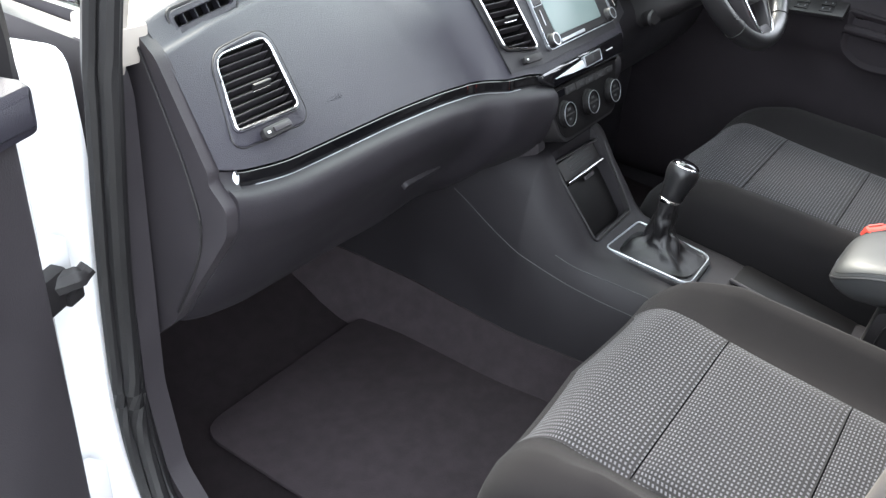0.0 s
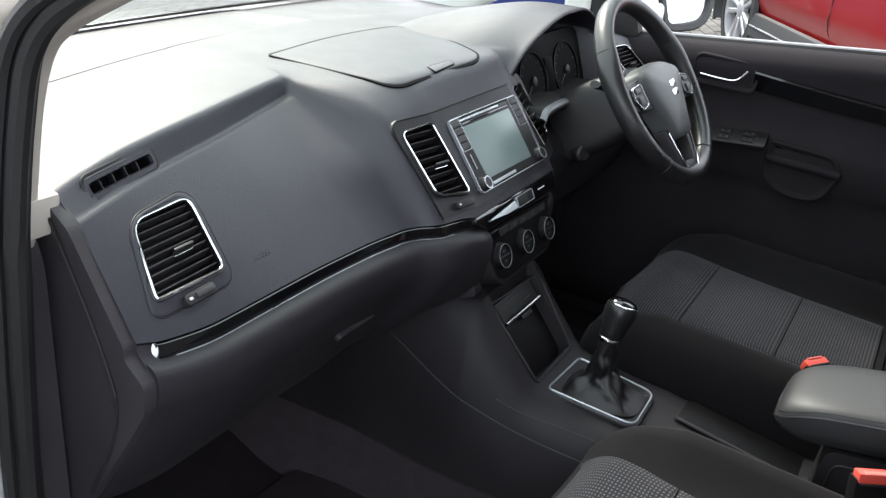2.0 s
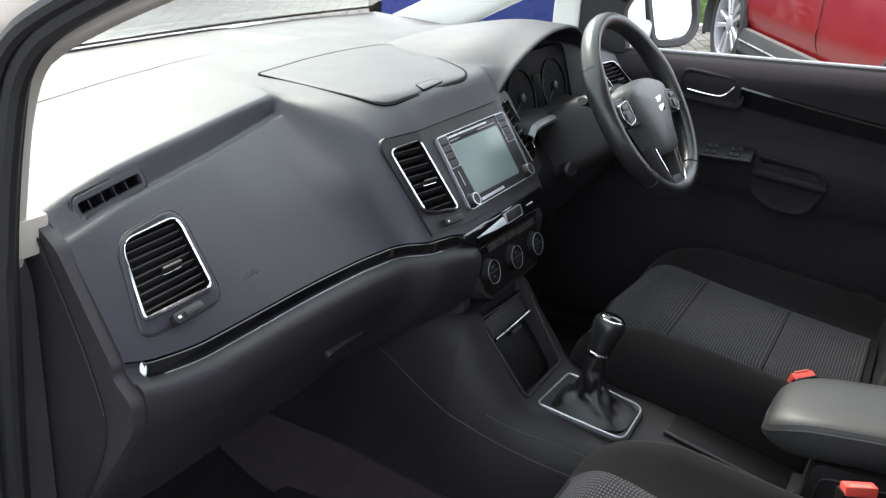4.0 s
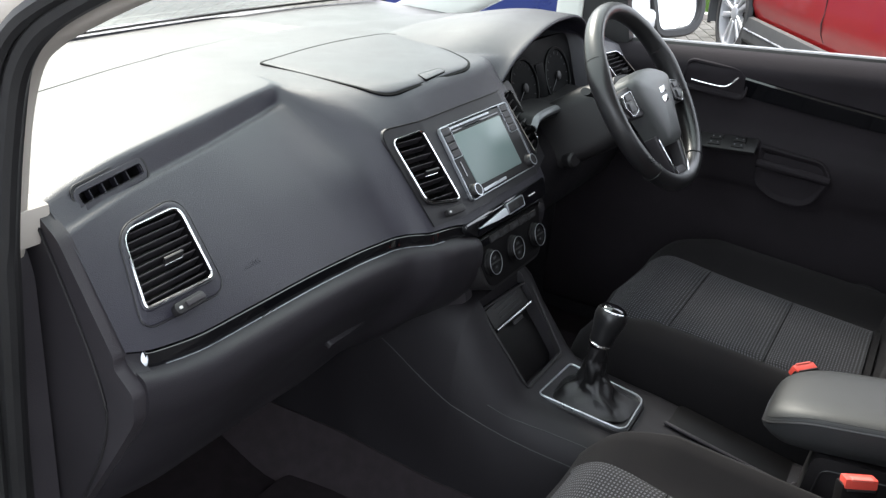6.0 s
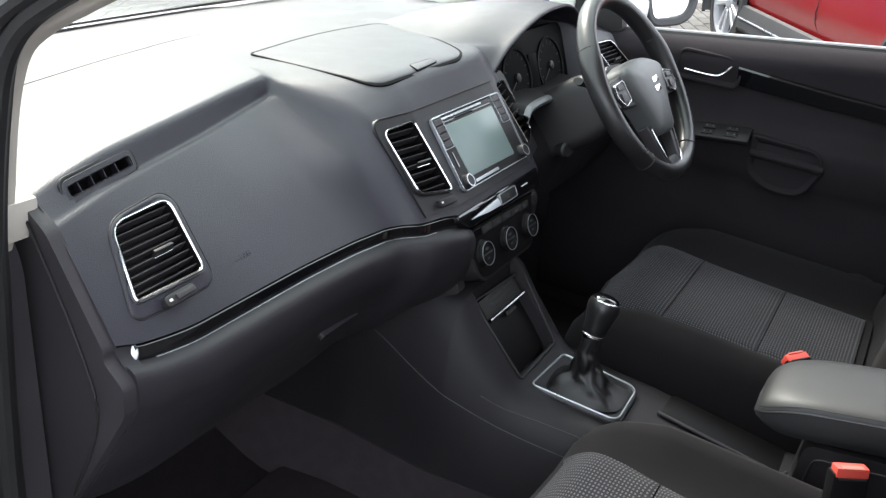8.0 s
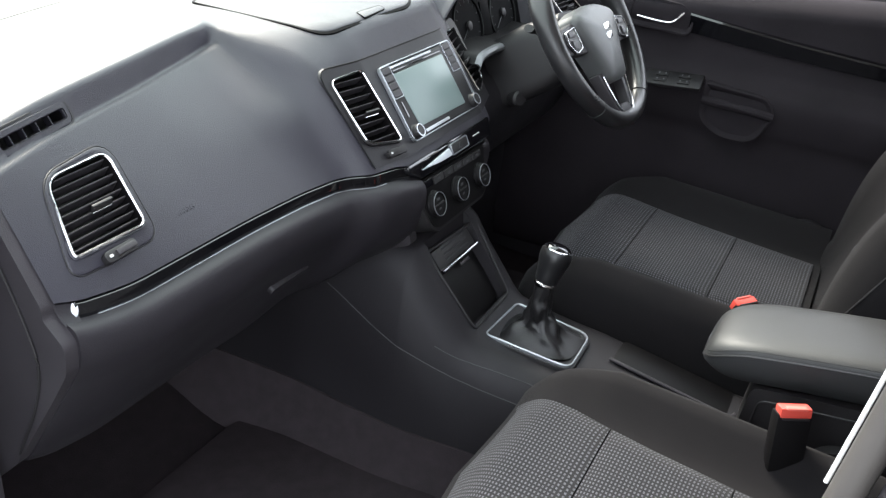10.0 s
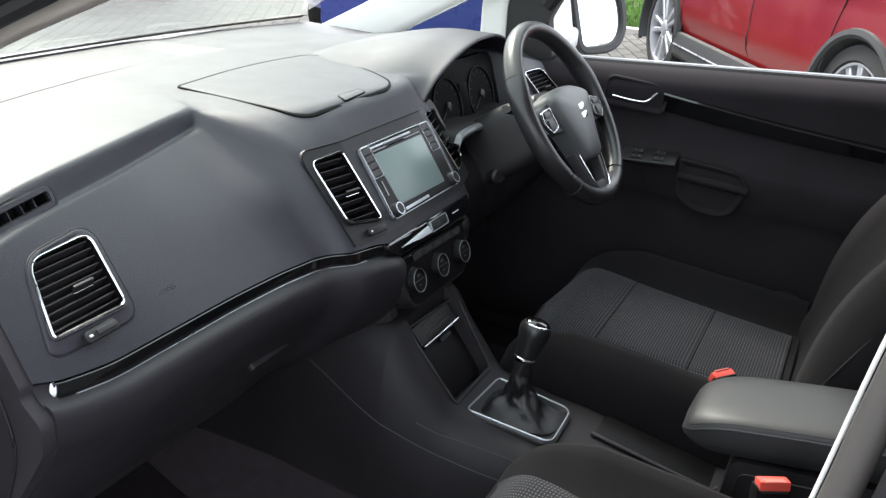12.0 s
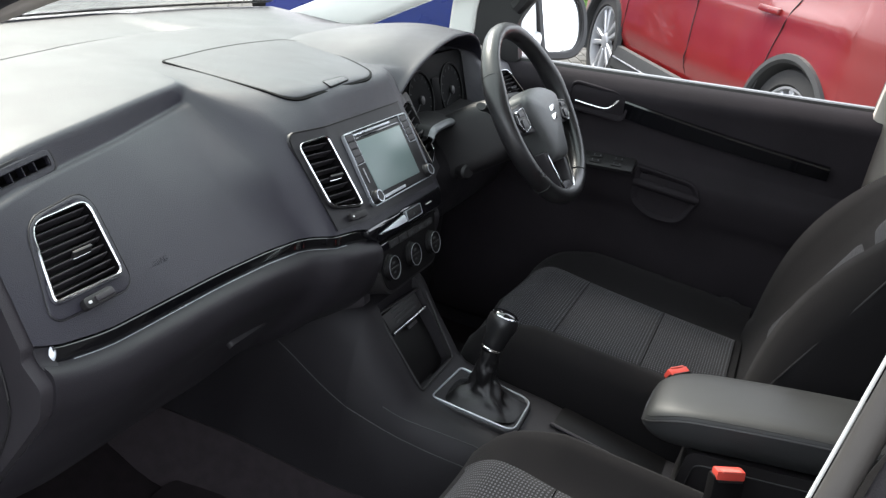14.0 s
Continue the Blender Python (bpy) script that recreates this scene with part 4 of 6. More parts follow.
RIM_Z = [1.000, 1.040, 1.064, 1.084, 1.1025, 1.1175, 1.129, 1.1348, 1.1354, 1.128, 1.112, 1.080, 1.030]
TOP = 1.0865


def ease(a, b, v):
    """Smooth step from 0 at a to 1 at b."""
    v = min(max((v - a) / (b - a), 0.0), 1.0)
    return v * v * (3 - 2 * v)


def hood_z(x, y):
    """The hood: an arch at its rim that runs out into the pad towards the screen and the middle."""
    back = ease(-0.02, 0.11, y)
    foot = 0.225 - 0.095 * back
    if x < 0.44:
        x = 0.44 - (0.44 - x) * (0.44 - 0.225) / (0.44 - foot)
    d = pchip(RIM_X, RIM_Z, min(max(x, 0.12), 0.59)) - TOP
    if d < 0:
        return TOP + d * (1 - ease(-0.02, 0.035, y)) - 0.014 * ease(0.22, 0.34, y)
    d = 0.049 * (d / 0.049) ** (1 + 0.55 * back)
    return TOP + d * (1 - ease(0.045, 0.34, y)) - 0.014 * ease(0.22, 0.34, y)


hood_x = np.linspace(0.13, 0.588, 60)
rows = [[(x, y, hood_z(x, y)) for x in hood_x] for y in list(np.linspace(0.34, 0.06, 15)) + list(np.linspace(0.05, -0.02, 12))]
rows += [[(x, y, hood_z(x, -0.02) - dz) for x in hood_x] for y, dz in ((-0.0225, 0.0012), (-0.0235, 0.0035), (-0.0225, 0.0062), (-0.018, 0.0080), (0.06, 0.012), (0.15, 0.030))]
bm, _ = grid_skin(rows)
part("instrument_hood", bm, M_PAD, dash, "dark grey hood over the dials", sharp=60)

m = plane_frame(0.380, -0.010, 1.008, lean=18)
# near-black panel and dials carry the deep hood's shade in their colour
clus = part("instrument_panel", plate(m, rounded(rect(0.33, 0.17), 0.03), -0.02, 0.0, 0.002), M_DIAL, dash, "black instrument panel with round dials, hood shade painted in")
for s in (-1, 1):
    mm = m @ Matrix.Translation((s * 0.078, 0.004, 0))
    d = part("dial", lathe(mm, [(0.058, 0.0), (0.058, 0.004), (0.054, 0.004), (0.053, 0.001)], 40), M_DIAL, clus, "round dial darkened by painted hood shade")
    part("dial_ring", lathe(mm, [(0.0585, 0.003), (0.0578, 0.0046), (0.0571, 0.003)], 40, False), M_CLAD, d)
    for i in range(13):
        a = radians(225 - 22.5 * i)
        part("dial_mark", block(mm @ Matrix.Rotation(a, 4, "Z") @ Matrix.Translation((0.046, 0, 0.0016)), 0.006, 0.0009, 0.0008, 0, 1), M_CLAD, d)
    part("needle", block(mm @ Matrix.Rotation(radians(215), 4, "Z") @ Matrix.Translation((0.022, 0, 0.003)), 0.044, 0.0014, 0.001, 0, 1), M_CLAD, d)
    part("needle_cap", lathe(mm, [(0.009, 0.002), (0.009, 0.006), (0.007, 0.0072)], 18), M_BLACK, d)
part("fuel_dial", lathe(m @ Matrix.Translation((-0.055, -0.052, 0)), [(0.022, 0.0), (0.022, 0.003), (0.020, 0.003), (0.019, 0.001)], 28), M_DIAL, clus)
part("centre_display", plate(m, rounded(rect(0.036, 0.07, 0.0, 0.005), 0.004), -0.002, 0.003, 0.001), M_DIAL, clus)
# pale-edged sweep under the dials
sweep = [(0.200, -0.080, 0.970), (0.214, -0.080, 0.985), (0.263, -0.080, 0.989), (0.316, -0.080, 0.9865), (0.3535, -0.080, 0.9815), (0.42, -0.078, 0.978), (0.50, -0.072, 0.985)]
rows = [[(p[0], p[1] + dy, p[2] + dz) for dy, dz in ((0.12, 0.004), (0.0, 0.004), (-0.006, 0.0), (-0.004, -0.012), (0.05, -0.05), (0.08, -0.12))] for p in spline(sweep, 6)]
bm, _ = grid_skin(rows)
part("cluster_shelf", bm, M_VOID, dash, "dark shelf under the dials, shade in its colour")
rows = [[(p[0], p[1] + dy, p[2] + dz) for dy, dz in ((0.004, 0.0052), (-0.004, 0.0048), (-0.0085, 0.0010), (-0.0085, -0.0035), (-0.0045, -0.0075))] for p in spline(sweep, 6)]
bm, _ = grid_skin(rows)
part("cluster_trim", bm, M_SATIN, dash, "satin grey trim curve under the dials")
# lower driver's panel
rows = [[(x, y, z) for y, z in spline([(-0.03, 0.95), (-0.075, 0.925), (-0.10, 0.87), (-0.06, 0.76), (0.05, 0.66)], 4)] for x in np.linspace(0.17, 0.712, 14)]
bm, _ = grid_skin(rows)
part("driver_lower_panel", bm, M_CONSOLE, dash)

# ---- steering wheel ----
wheel = thing("steering_wheel", "black leather steering wheel with silver-edged spokes", "steering wheel")
W = plane_frame(0.361, -0.230, 1.029, lean=35, yaw=-1, roll=-4)
R = 0.1705
rows = []
for i in range(72):
    a = 2 * math.pi * i / 72
    rad = 0.0165 + 0.0025 * math.exp(-((math.degrees(a) % 360 - 20) / 12) ** 2) + 0.0025 * math.exp(-((math.degrees(a) % 360 - 160) / 12) ** 2)
    rows.append([W @ Vector(((R + rad * math.cos(b) * 0.92) * math.cos(a), (R + rad * math.cos(b) * 0.92) * math.sin(a), rad * 1.12 * math.sin(b))) for b in (2 * math.pi * j / 16 for j in range(16))])
bm, _ = grid_skin(rows + [rows[0]], True)
bmesh.ops.remove_doubles(bm, verts=bm.verts, dist=1e-6)
rim = part("rim", bm, M_LEATHER, wheel, "smooth black leather rim")
for deg in (30, 152, 230, 305):
    a = radians(deg)
    pts = [W @ Vector(((R + 0.0162 * math.cos(b)) * math.cos(a), (R + 0.0162 * math.cos(b)) * math.sin(a), 0.0186 * math.sin(b))) for b in (2 * math.pi * j / 20 for j in range(20))]
    part("rim_seam", tube(pts, 0.0011, 5, True), M_BLACK, rim)
hub = rounded([(-0.036, -0.100), (0.036, -0.100), (0.052, -0.060), (0.084, 0.000), (0.092, 0.022), (0.080, 0.036), (0.030, 0.048), (-0.030, 0.048), (-0.080, 0.036), (-0.092, 0.022), (-0.084, 0.000), (-0.052, -0.060)], 0.018, 5)
crown = inset(hub, 0.008)
dome = [(0.84, 0.0262), (0.68, 0.0288), (0.52, 0.0306), (0.36, 0.0317), (0.20, 0.0323), (0.08, 0.0325)]
rings = [(hub, -0.02), (hub, 0.010), (inset(hub, 0.0015), 0.0152), (inset(hub, 0.004), 0.0192), (crown, 0.0226)]
rings += [([(p[0] * k, -0.012 + (p[1] + 0.012) * k) for p in crown], h) for k, h in dome]
part("airbag_cover", layers(W, rings, True, True), M_HUB, wheel, "smooth grey domed airbag cover")
# plain chrome badge of two bent bars
for s in (-1, 1):
    bar = [(-0.012, 0.0015), (0.014, 0.0035), (0.013, 0.016), (-0.010, 0.013)] if s > 0 else [(-0.013, -0.016), (0.010, -0.013), (0.012, -0.0015), (-0.014, -0.0035)]
    part("badge_bar", plate(W @ Matrix.Translation((0, -0.010, 0)), rounded(bar, 0.003), 0.026, 0.0342, 0.0015), M_CHROME, wheel, "small plain chrome badge bar")
part("column_shroud", layers(W, [(rounded(rect(0.10, 0.11), 0.03), -0.03), (rounded(rect(0.13, 0.13), 0.03), -0.10), (rounded(rect(0.14, 0.13), 0.03), -0.19)], True, True), M_BLACK, wheel, "black steering column shroud")
for s in (-1, 1):
    sp = [(s * 0.060, -0.035), (s * 0.160, -0.030), (s * 0.162, 0.012), (s * 0.066, 0.028)]
    sp = sp if s > 0 else sp[::-1]
    spoke = part("spoke", plate(W, rounded(sp, 0.010), -0.010, 0.010, 0.004), M_PLASTIC, wheel)
    pod = [(s * 0.094, -0.024), (s * 0.126, -0.032), (s * 0.146, -0.012), (s * 0.140, 0.010), (s * 0.098, 0.016)]
    pod = pod if s > 0 else pod[::-1]
    pod = rounded(pod, 0.007)
    pd = part("switch_pod", plate(W, pod, 0.004, 0.0140, 0.002), M_BLACK, wheel, "black switch pod")
    part("pod_trim", ring(W, pod, 0.0018, 0.012, 0.0158, 0.0006), M_CHROME, pd, "bright pod edge")
    part("pod_button", block(W @ Matrix.Translation((s * 0.120, -0.015, 0.0150)), 0.020, 0.016, 0.005, 0.002), M_PLASTIC, pd)
    part("pod_button", block(W @ Matrix.Translation((s * 0.120, 0.003, 0.0150)), 0.026, 0.010, 0.004, 0.002), M_PLASTIC, pd)
    # two arms of the lower spoke, edged in chrome
    arm = [(s * 0.022, -0.162), (s * 0.036, -0.160), (s * 0.062, -0.076), (s * 0.040, -0.076)]
    arm = arm if s > 0 else arm[::-1]
    part("lower_arm", plate(W, rounded(arm, 0.004), -0.012, 0.008, 0.003), M_PLASTIC, wheel)
edge = [(-0.052, -0.084), (-0.042, -0.122), (-0.031, -0.150), (-0.018, -0.160), (0.0, -0.161), (0.018, -0.160), (0.031, -0.150), (0.042, -0.122), (0.052, -0.084)]
part("lower_arm_trim", tube([W @ Vector((p[0], p[1], 0.010)) for p in spline(edge, 5)], 0.0018, 8), M_CHROME, wheel, "bright V-shaped spoke trim")
part("lower_arm_foot", plate(W, rounded([(-0.030, -0.163), (0.030, -0.163), (0.020, -0.142), (-0.020, -0.142)], 0.008), -0.010, 0.008, 0.003), M_PLASTIC, wheel)
for s, dz in ((-1, 0.015), (1, 0.015)):
    st = [W @ Vector(p) for p in ((s * 0.045, 0.02, -0.055), (s * 0.10, 0.035, -0.050), (s * 0.135, 0.045, -0.046))]
    stalk = part("stalk", tube([tuple(p) for p in spline(st, 4)], [0.006] * 3 + [0.007] * 3 + [0.010] * 3, 10, flat=0.7), M_BLACK, wheel)
part("key_slot", lathe(plane_frame(0.305, -0.115, 0.895, lean=10, yaw=-30), [(0.016, 0.0), (0.016, 0.02), (0.012, 0.024)], 20), M_BLACK, wheel)

# ---- centre console ----
console = thing("centre_console", "black plastic centre console between the front seats", "centre console")
# along the car: place, top height, half width at top, depth of the tray
CON = [(0.56, 0.78, 0.12, 0.0), (0.20, 0.80, 0.10, 0.0), (0.06, 0.800, 0.092, 0.0), (-0.08, 0.765, 0.098, 0.0), (-0.140, 0.752, 0.100, 0.0), (-0.146, 0.748, 0.100, 0.055), (-0.175, 0.705, 0.099, 0.060), (-0.205, 0.668, 0.098, 0.055), (-0.232, 0.634, 0.097, 0.040), (-0.240, 0.626, 0.097, 0.0), (-0.258, 0.612, 0.096, 0.0), (-0.30, 0.602, 0.094, 0.0), (-0.36, 0.596, 0.092, 0.0), (-0.42, 0.592, 0.090, 0.0), (-0.50, 0.580, 0.088, 0.0), (-0.62, 0.560, 0.088, 0.0), (-0.85, 0.555, 0.088, 0.0), (-1.10, 0.55, 0.085, 0.0)]
rows = []
for y, z, w, d in CON:
    cx = -0.003
    L = [(-w - 0.070, 0.35), (-w - 0.055, z - 0.16), (-w - 0.040, z - 0.055), (-w - 0.022, z - 0.020), (-w - 0.004, z - 0.004), (-w + 0.006, z), (-0.074, z), (-0.070, z - d), (-0.02, z - d)]
    row = [(cx + a, y, b) for a, b in L] + [(cx - a, y, b) for a, b in L[::-1]]
    rows.append(row)
bm, _ = grid_skin(rows)
part("console_body", bm, M_CONSOLE, console, "dark grey console body with side cheeks", sharp=40)


def console_x(y, z):
    """Half width of the console's side at a place."""
    y = min(max(y, -1.0), 0.5)
    k = [np.interp(-y, [-c[0] for c in CON], [c[i] for c in CON]) for i in (1, 2)]
    zs = [0.35, k[0] - 0.16, k[0] - 0.055, k[0] - 0.020, k[0] - 0.004]
    return float(np.interp(z, zs, [k[1] + d for d in (0.070, 0.055, 0.040, 0.022, 0.004)]))


for s in (-1, 1):
    seam = [(-0.002, 0.666), (-0.03, 0.653), (-0.111, 0.612), (-0.209, 0.574), (-0.285, 0.556), (-0.38, 0.548), (-0.50, 0.53)]
    part("console_seam", tube([(-0.003 + s * (console_x(y, z) + 0.0004), y, z) for y, z in spline(seam, 5)], 0.0009, 6), M_CLAD, console)
    upper = [(-0.205, 0.612), (-0.2425, 0.594), (-0.2956, 0.5862), (-0.3787, 0.580), (-0.48, 0.568)]
    part("console_seam", tube([(-0.003 + s * (console_x(y, z) + 0.0004), y, z) for y, z in spline(upper, 5)], 0.0009, 6), M_CLAD, console)
# carpet that rises from the floor to the foot of the console
for s, side in ((-1, "left"), (1, "right")):
    rows = []
    for y in np.linspace(0.42, -1.0, 40):
        z0 = float(np.interp(-y, [-q[0] for q in fp], [q[1] for q in fp])) if y > -1.1 else 0.34
        top = max(0.452 + 0.012 * math.sin(y * 5), z0 + 0.02)
        x1 = console_x(y, top) + 0.001
        rows.append([(-0.003 + s * (x1 + dx), y, z0 + (top - z0) * t) for dx, t in ((-0.006, 1.0), (0.003, 1.0), (0.007, 0.86), (0.015, 0.52), (0.030, 0.20), (0.055, 0.03), (0.07, -0.06))])
    bm, _ = grid_skin(rows)
    tagged(part("trim_tunnel_carpet_" + side, bm, M_CARPET), "black carpet rising to the centre console", "carpet", kind="structure")
T_M = plane_frame(0.0, -0.172, 0.705, lean=40)
part("tray_rim", ring(T_M, rounded([(-0.077, -0.112), (0.066, -0.110), (0.094, 0.034), (-0.084, 0.043)], 0.012), 0.0045, -0.006, 0.005), M_BLACK, console)
# floor tone holds the shade of the tray's depth
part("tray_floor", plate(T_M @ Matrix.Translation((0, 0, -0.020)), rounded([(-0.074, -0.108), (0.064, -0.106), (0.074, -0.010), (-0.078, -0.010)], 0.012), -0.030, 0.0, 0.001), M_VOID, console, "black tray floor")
ash = part("drawer", block(T_M @ Matrix.Translation((-0.004, 0.018, -0.012)) @ Matrix.Translation((0, 0, 0.0)), 0.128, 0.034, 0.024, 0.003), M_BLACK, console, "small black drawer")
for i in range(3):
    part("drawer_rib", block(T_M @ Matrix.Translation((-0.004, 0.018, -0.012)) @ Matrix.Translation((0.004, 0.010 - 0.009 * i, 0.0125)), 0.080, 0.003, 0.002, 0.0006, 1), M_CLAD, ash)
part("drawer_edge", tube([T_M @ Vector((-0.068, -0.002, 0.002)), T_M @ Vector((-0.004, -0.002, 0.0035)), T_M @ Vector((0.060, -0.002, 0.002))], 0.0030, 10), M_CHROME, ash, "chrome drawer edge")
part("socket_cover", block(T_M @ Matrix.Translation((0.020, -0.014, -0.012)), 0.034, 0.007, 0.004, 0.001, 1), M_PLASTIC, console)

O_M = plane_frame(0.050, -0.556, 0.5735, lean=80.5)
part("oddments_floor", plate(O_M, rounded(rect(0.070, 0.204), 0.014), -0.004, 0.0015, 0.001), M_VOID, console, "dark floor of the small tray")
part("oddments_rim", tube([O_M @ Vector(p) for p in spline([(-0.034, 0.106, 0.001), (-0.036, 0.05, 0.002), (-0.036, -0.06, 0.002), (-0.033, -0.098, 0.002), (-0.020, -0.106, 0.001)], 5)], 0.0032, 8), M_PLASTIC, console, "raised near rim of the tray")

G = plane_frame(-0.004, -0.335, 0.602, lean=90 - 2.5)
gout = rounded([(-0.064, -0.076), (0.050, -0.072), (0.068, 0.074), (-0.058, 0.080)], [0.022, 0.024, 0.012, 0.012], 6)
part("gaiter_plate", plate(G, inset(gout, -0.003), -0.02, 0.002, 0.003), M_BLACK, console)
part("gaiter_frame", ring(G, gout, 0.0036, 0.001, 0.0075), M_SILVER, console, "bright frame round the gaiter")

# ---- gear lever ----
lever = thing("gear_lever", "black gear lever with leather gaiter, chrome ring and painted highlight", "gear lever")
base = Vector((-0.004, -0.335, 0.602))
ring_at = Vector((-0.014, -0.331, 0.706))
axis = Vector((0.0165, -0.009, 0.060)).normalized()
rows = []
n = 48
for k, t in enumerate(np.linspace(0, 1, 34)):
    row = []
    f = (1 - t) ** 3.6
    for i in range(n):
        a = 2 * math.pi * i / n
        c, s_ = math.cos(a), math.sin(a)
        rx = 0.0160 + 0.0385 * f
        ry = 0.0160 + 0.052 * f
        p = 0.5 + 0.5 * (1 - f)
        x, y = math.copysign(abs(c) ** p, c) * rx, math.copysign(abs(s_) ** p, s_) * ry
        wob = 1 + (0.26 * noise.noise((c * 1.3, s_ * 1.3, t * 4.0)) + 0.14 * noise.noise((c * 2.6 + 5, s_ * 2.6, t * 8)) + 0.07 * math.sin(3 * a + 7 * t)) * min(1, 4 * t) * min(1, 5 * (1 - t) + 0.15)
        z = 0.003 + 0.022 * noise.noise((c * 2.2, s_ * 2.2, t * 4 + 7)) * min(1, 4 * t) * (1 - t)
        mid = base.lerp(ring_at, t) + Vector((-0.006 * math.sin(t * math.pi), 0.004 * math.sin(t * math.pi), 0))
        q = mid + Vector((x * wob, y * wob, z))
        row.append(tuple(q))
    rows.append(row)
bm, _ = grid_skin(rows, True)
part("gaiter", bm, M_GAITER, lever, "wrinkled black leather gaiter", sharp=80)
K = Matrix.Translation(ring_at) @ axis.to_track_quat("Z", "Y").to_matrix().to_4x4()
part("lower_ring", lathe(K, [(0.0170, 0.001), (0.0188, 0.0025), (0.0188, 0.0050), (0.0176, 0.0065)], 28), M_CHROME, lever, "bright ring, chrome below and painted highlight above")
part("knob_body", lathe(K, [(0.0175, 0.006), (0.0192, 0.009), (0.0200, 0.020), (0.0225, 0.033), (0.0252, 0.044), (0.0262, 0.052), (0.0252, 0.060), (0.0236, 0.0635)], 36), M_KNOB, lever, "black leather knob")
# no real ring here: a bright band painted as highlights under the cap
part("cap_highlight", lathe(K, [(0.0232, 0.0625), (0.0238, 0.0640), (0.0232, 0.0655), (0.0222, 0.0660)], 32), M_CHROME, lever, "bright ring, chrome below and painted highlight above")
part("knob_cap", lathe(K, [(0.0226, 0.0645), (0.0212, 0.0675), (0.0175, 0.0702), (0.0120, 0.0716), (0.005, 0.0722)], 32), M_GLOSS, lever, "black cap with shift pattern")
for dx in (-0.006, 0.0, 0.006):
    part("shift_mark", block(K @ Matrix.Translation((dx, 0, 0.0712)), 0.0014, 0.015, 0.001, 0, 1), M_PRINT, lever)
part("shift_mark", block(K @ Matrix.Translation((0, 0, 0.0712)), 0.013, 0.0014, 0.001, 0, 1), M_PRINT, lever)

# ---- armrest ----
arm_ob = thing("armrest", "grey leather centre armrest with a stitched edge", "armrest")
# along the car: place, top, welt, underside, half width
ARM = [(-0.600, 0.709, 0.701, 0.694, 0.050), (-0.605, 0.722, 0.706, 0.689, 0.060), (-0.615, 0.733, 0.712, 0.685, 0.068), (-0.635, 0.743, 0.724, 0.682, 0.075), (-0.661, 0.750, 0.7345, 0.684, 0.078), (-0.700, 0.758, 0.743, 0.690, 0.079), (-0.800, 0.775, 0.760, 0.705, 0.079), (-0.960, 0.797, 0.782, 0.726, 0.079)]
rows, welt = [], []
for y, top, w, bot, hw in [tuple(p) for p in spline(ARM, 4)]:
    up = top - w
    prof = [(-hw + 0.016, bot), (-hw + 0.004, bot + 0.008), (-hw, (bot + w) / 2), (-hw - 0.0005, w - 0.002), (-hw + 0.001, w + 0.2 * up), (-hw + 0.006, w + 0.62 * up), (-hw + 0.018, w + 0.9 * up), (-hw * 0.5, top)]
    prof = prof + [(0.0, top + 0.002)] + [(-p[0], p[1]) for p in prof[::-1]]
    rows.append([(-0.006 + p[0], y, p[1]) for p in prof])
    welt.append((-0.006 - hw - 0.0008, y, w))
bm, vs = grid_skin(rows, True)
bm.faces.new(vs[0]), bm.faces.new(vs[-1])
part("cushion", bm, M_ARM, arm_ob, "smooth grey leather pad", sharp=70)
welt = [(-0.012 - p[0], p[1] - 0.0006, p[2]) for p in welt[:1]] + [(-0.006, -0.5985, 0.7005)] + welt
part("piping", tube(welt, 0.0016, 6), M_LEATHER, arm_ob, "stitched dark welt")
part("stitch_line", tube([(p[0] + 0.0035, p[1], p[2] + 0.0075) for p in welt[6:]], 0.0006, 5), M_BLACK, arm_ob)
# storage box that carries the armrest
side = [(-0.664, 0.560), (-0.677, 0.680), (-0.685, 0.688), (-0.96, 0.722), (-1.02, 0.722), (-1.02, 0.545), (-0.67, 0.545)]
part("support", slab(rounded(side, 0.008, 3), "x", -0.082, 0.072), M_BLACK, arm_ob, "black plastic box under the armrest")
inner_side = inset(rounded([(-0.680, 0.575), (-0.690, 0.672), (-0.99, 0.708), (-0.99, 0.575)], 0.014, 4), 0.0)
MS = Matrix(((0, 0, -1, -0.082), (1, 0, 0, 0), (0, 1, 0, 0), (0, 0, 0, 1)))
part("support_rim", ring(MS, inner_side, 0.003, -0.001, 0.0020, 0.001), M_BLACK, arm_ob)

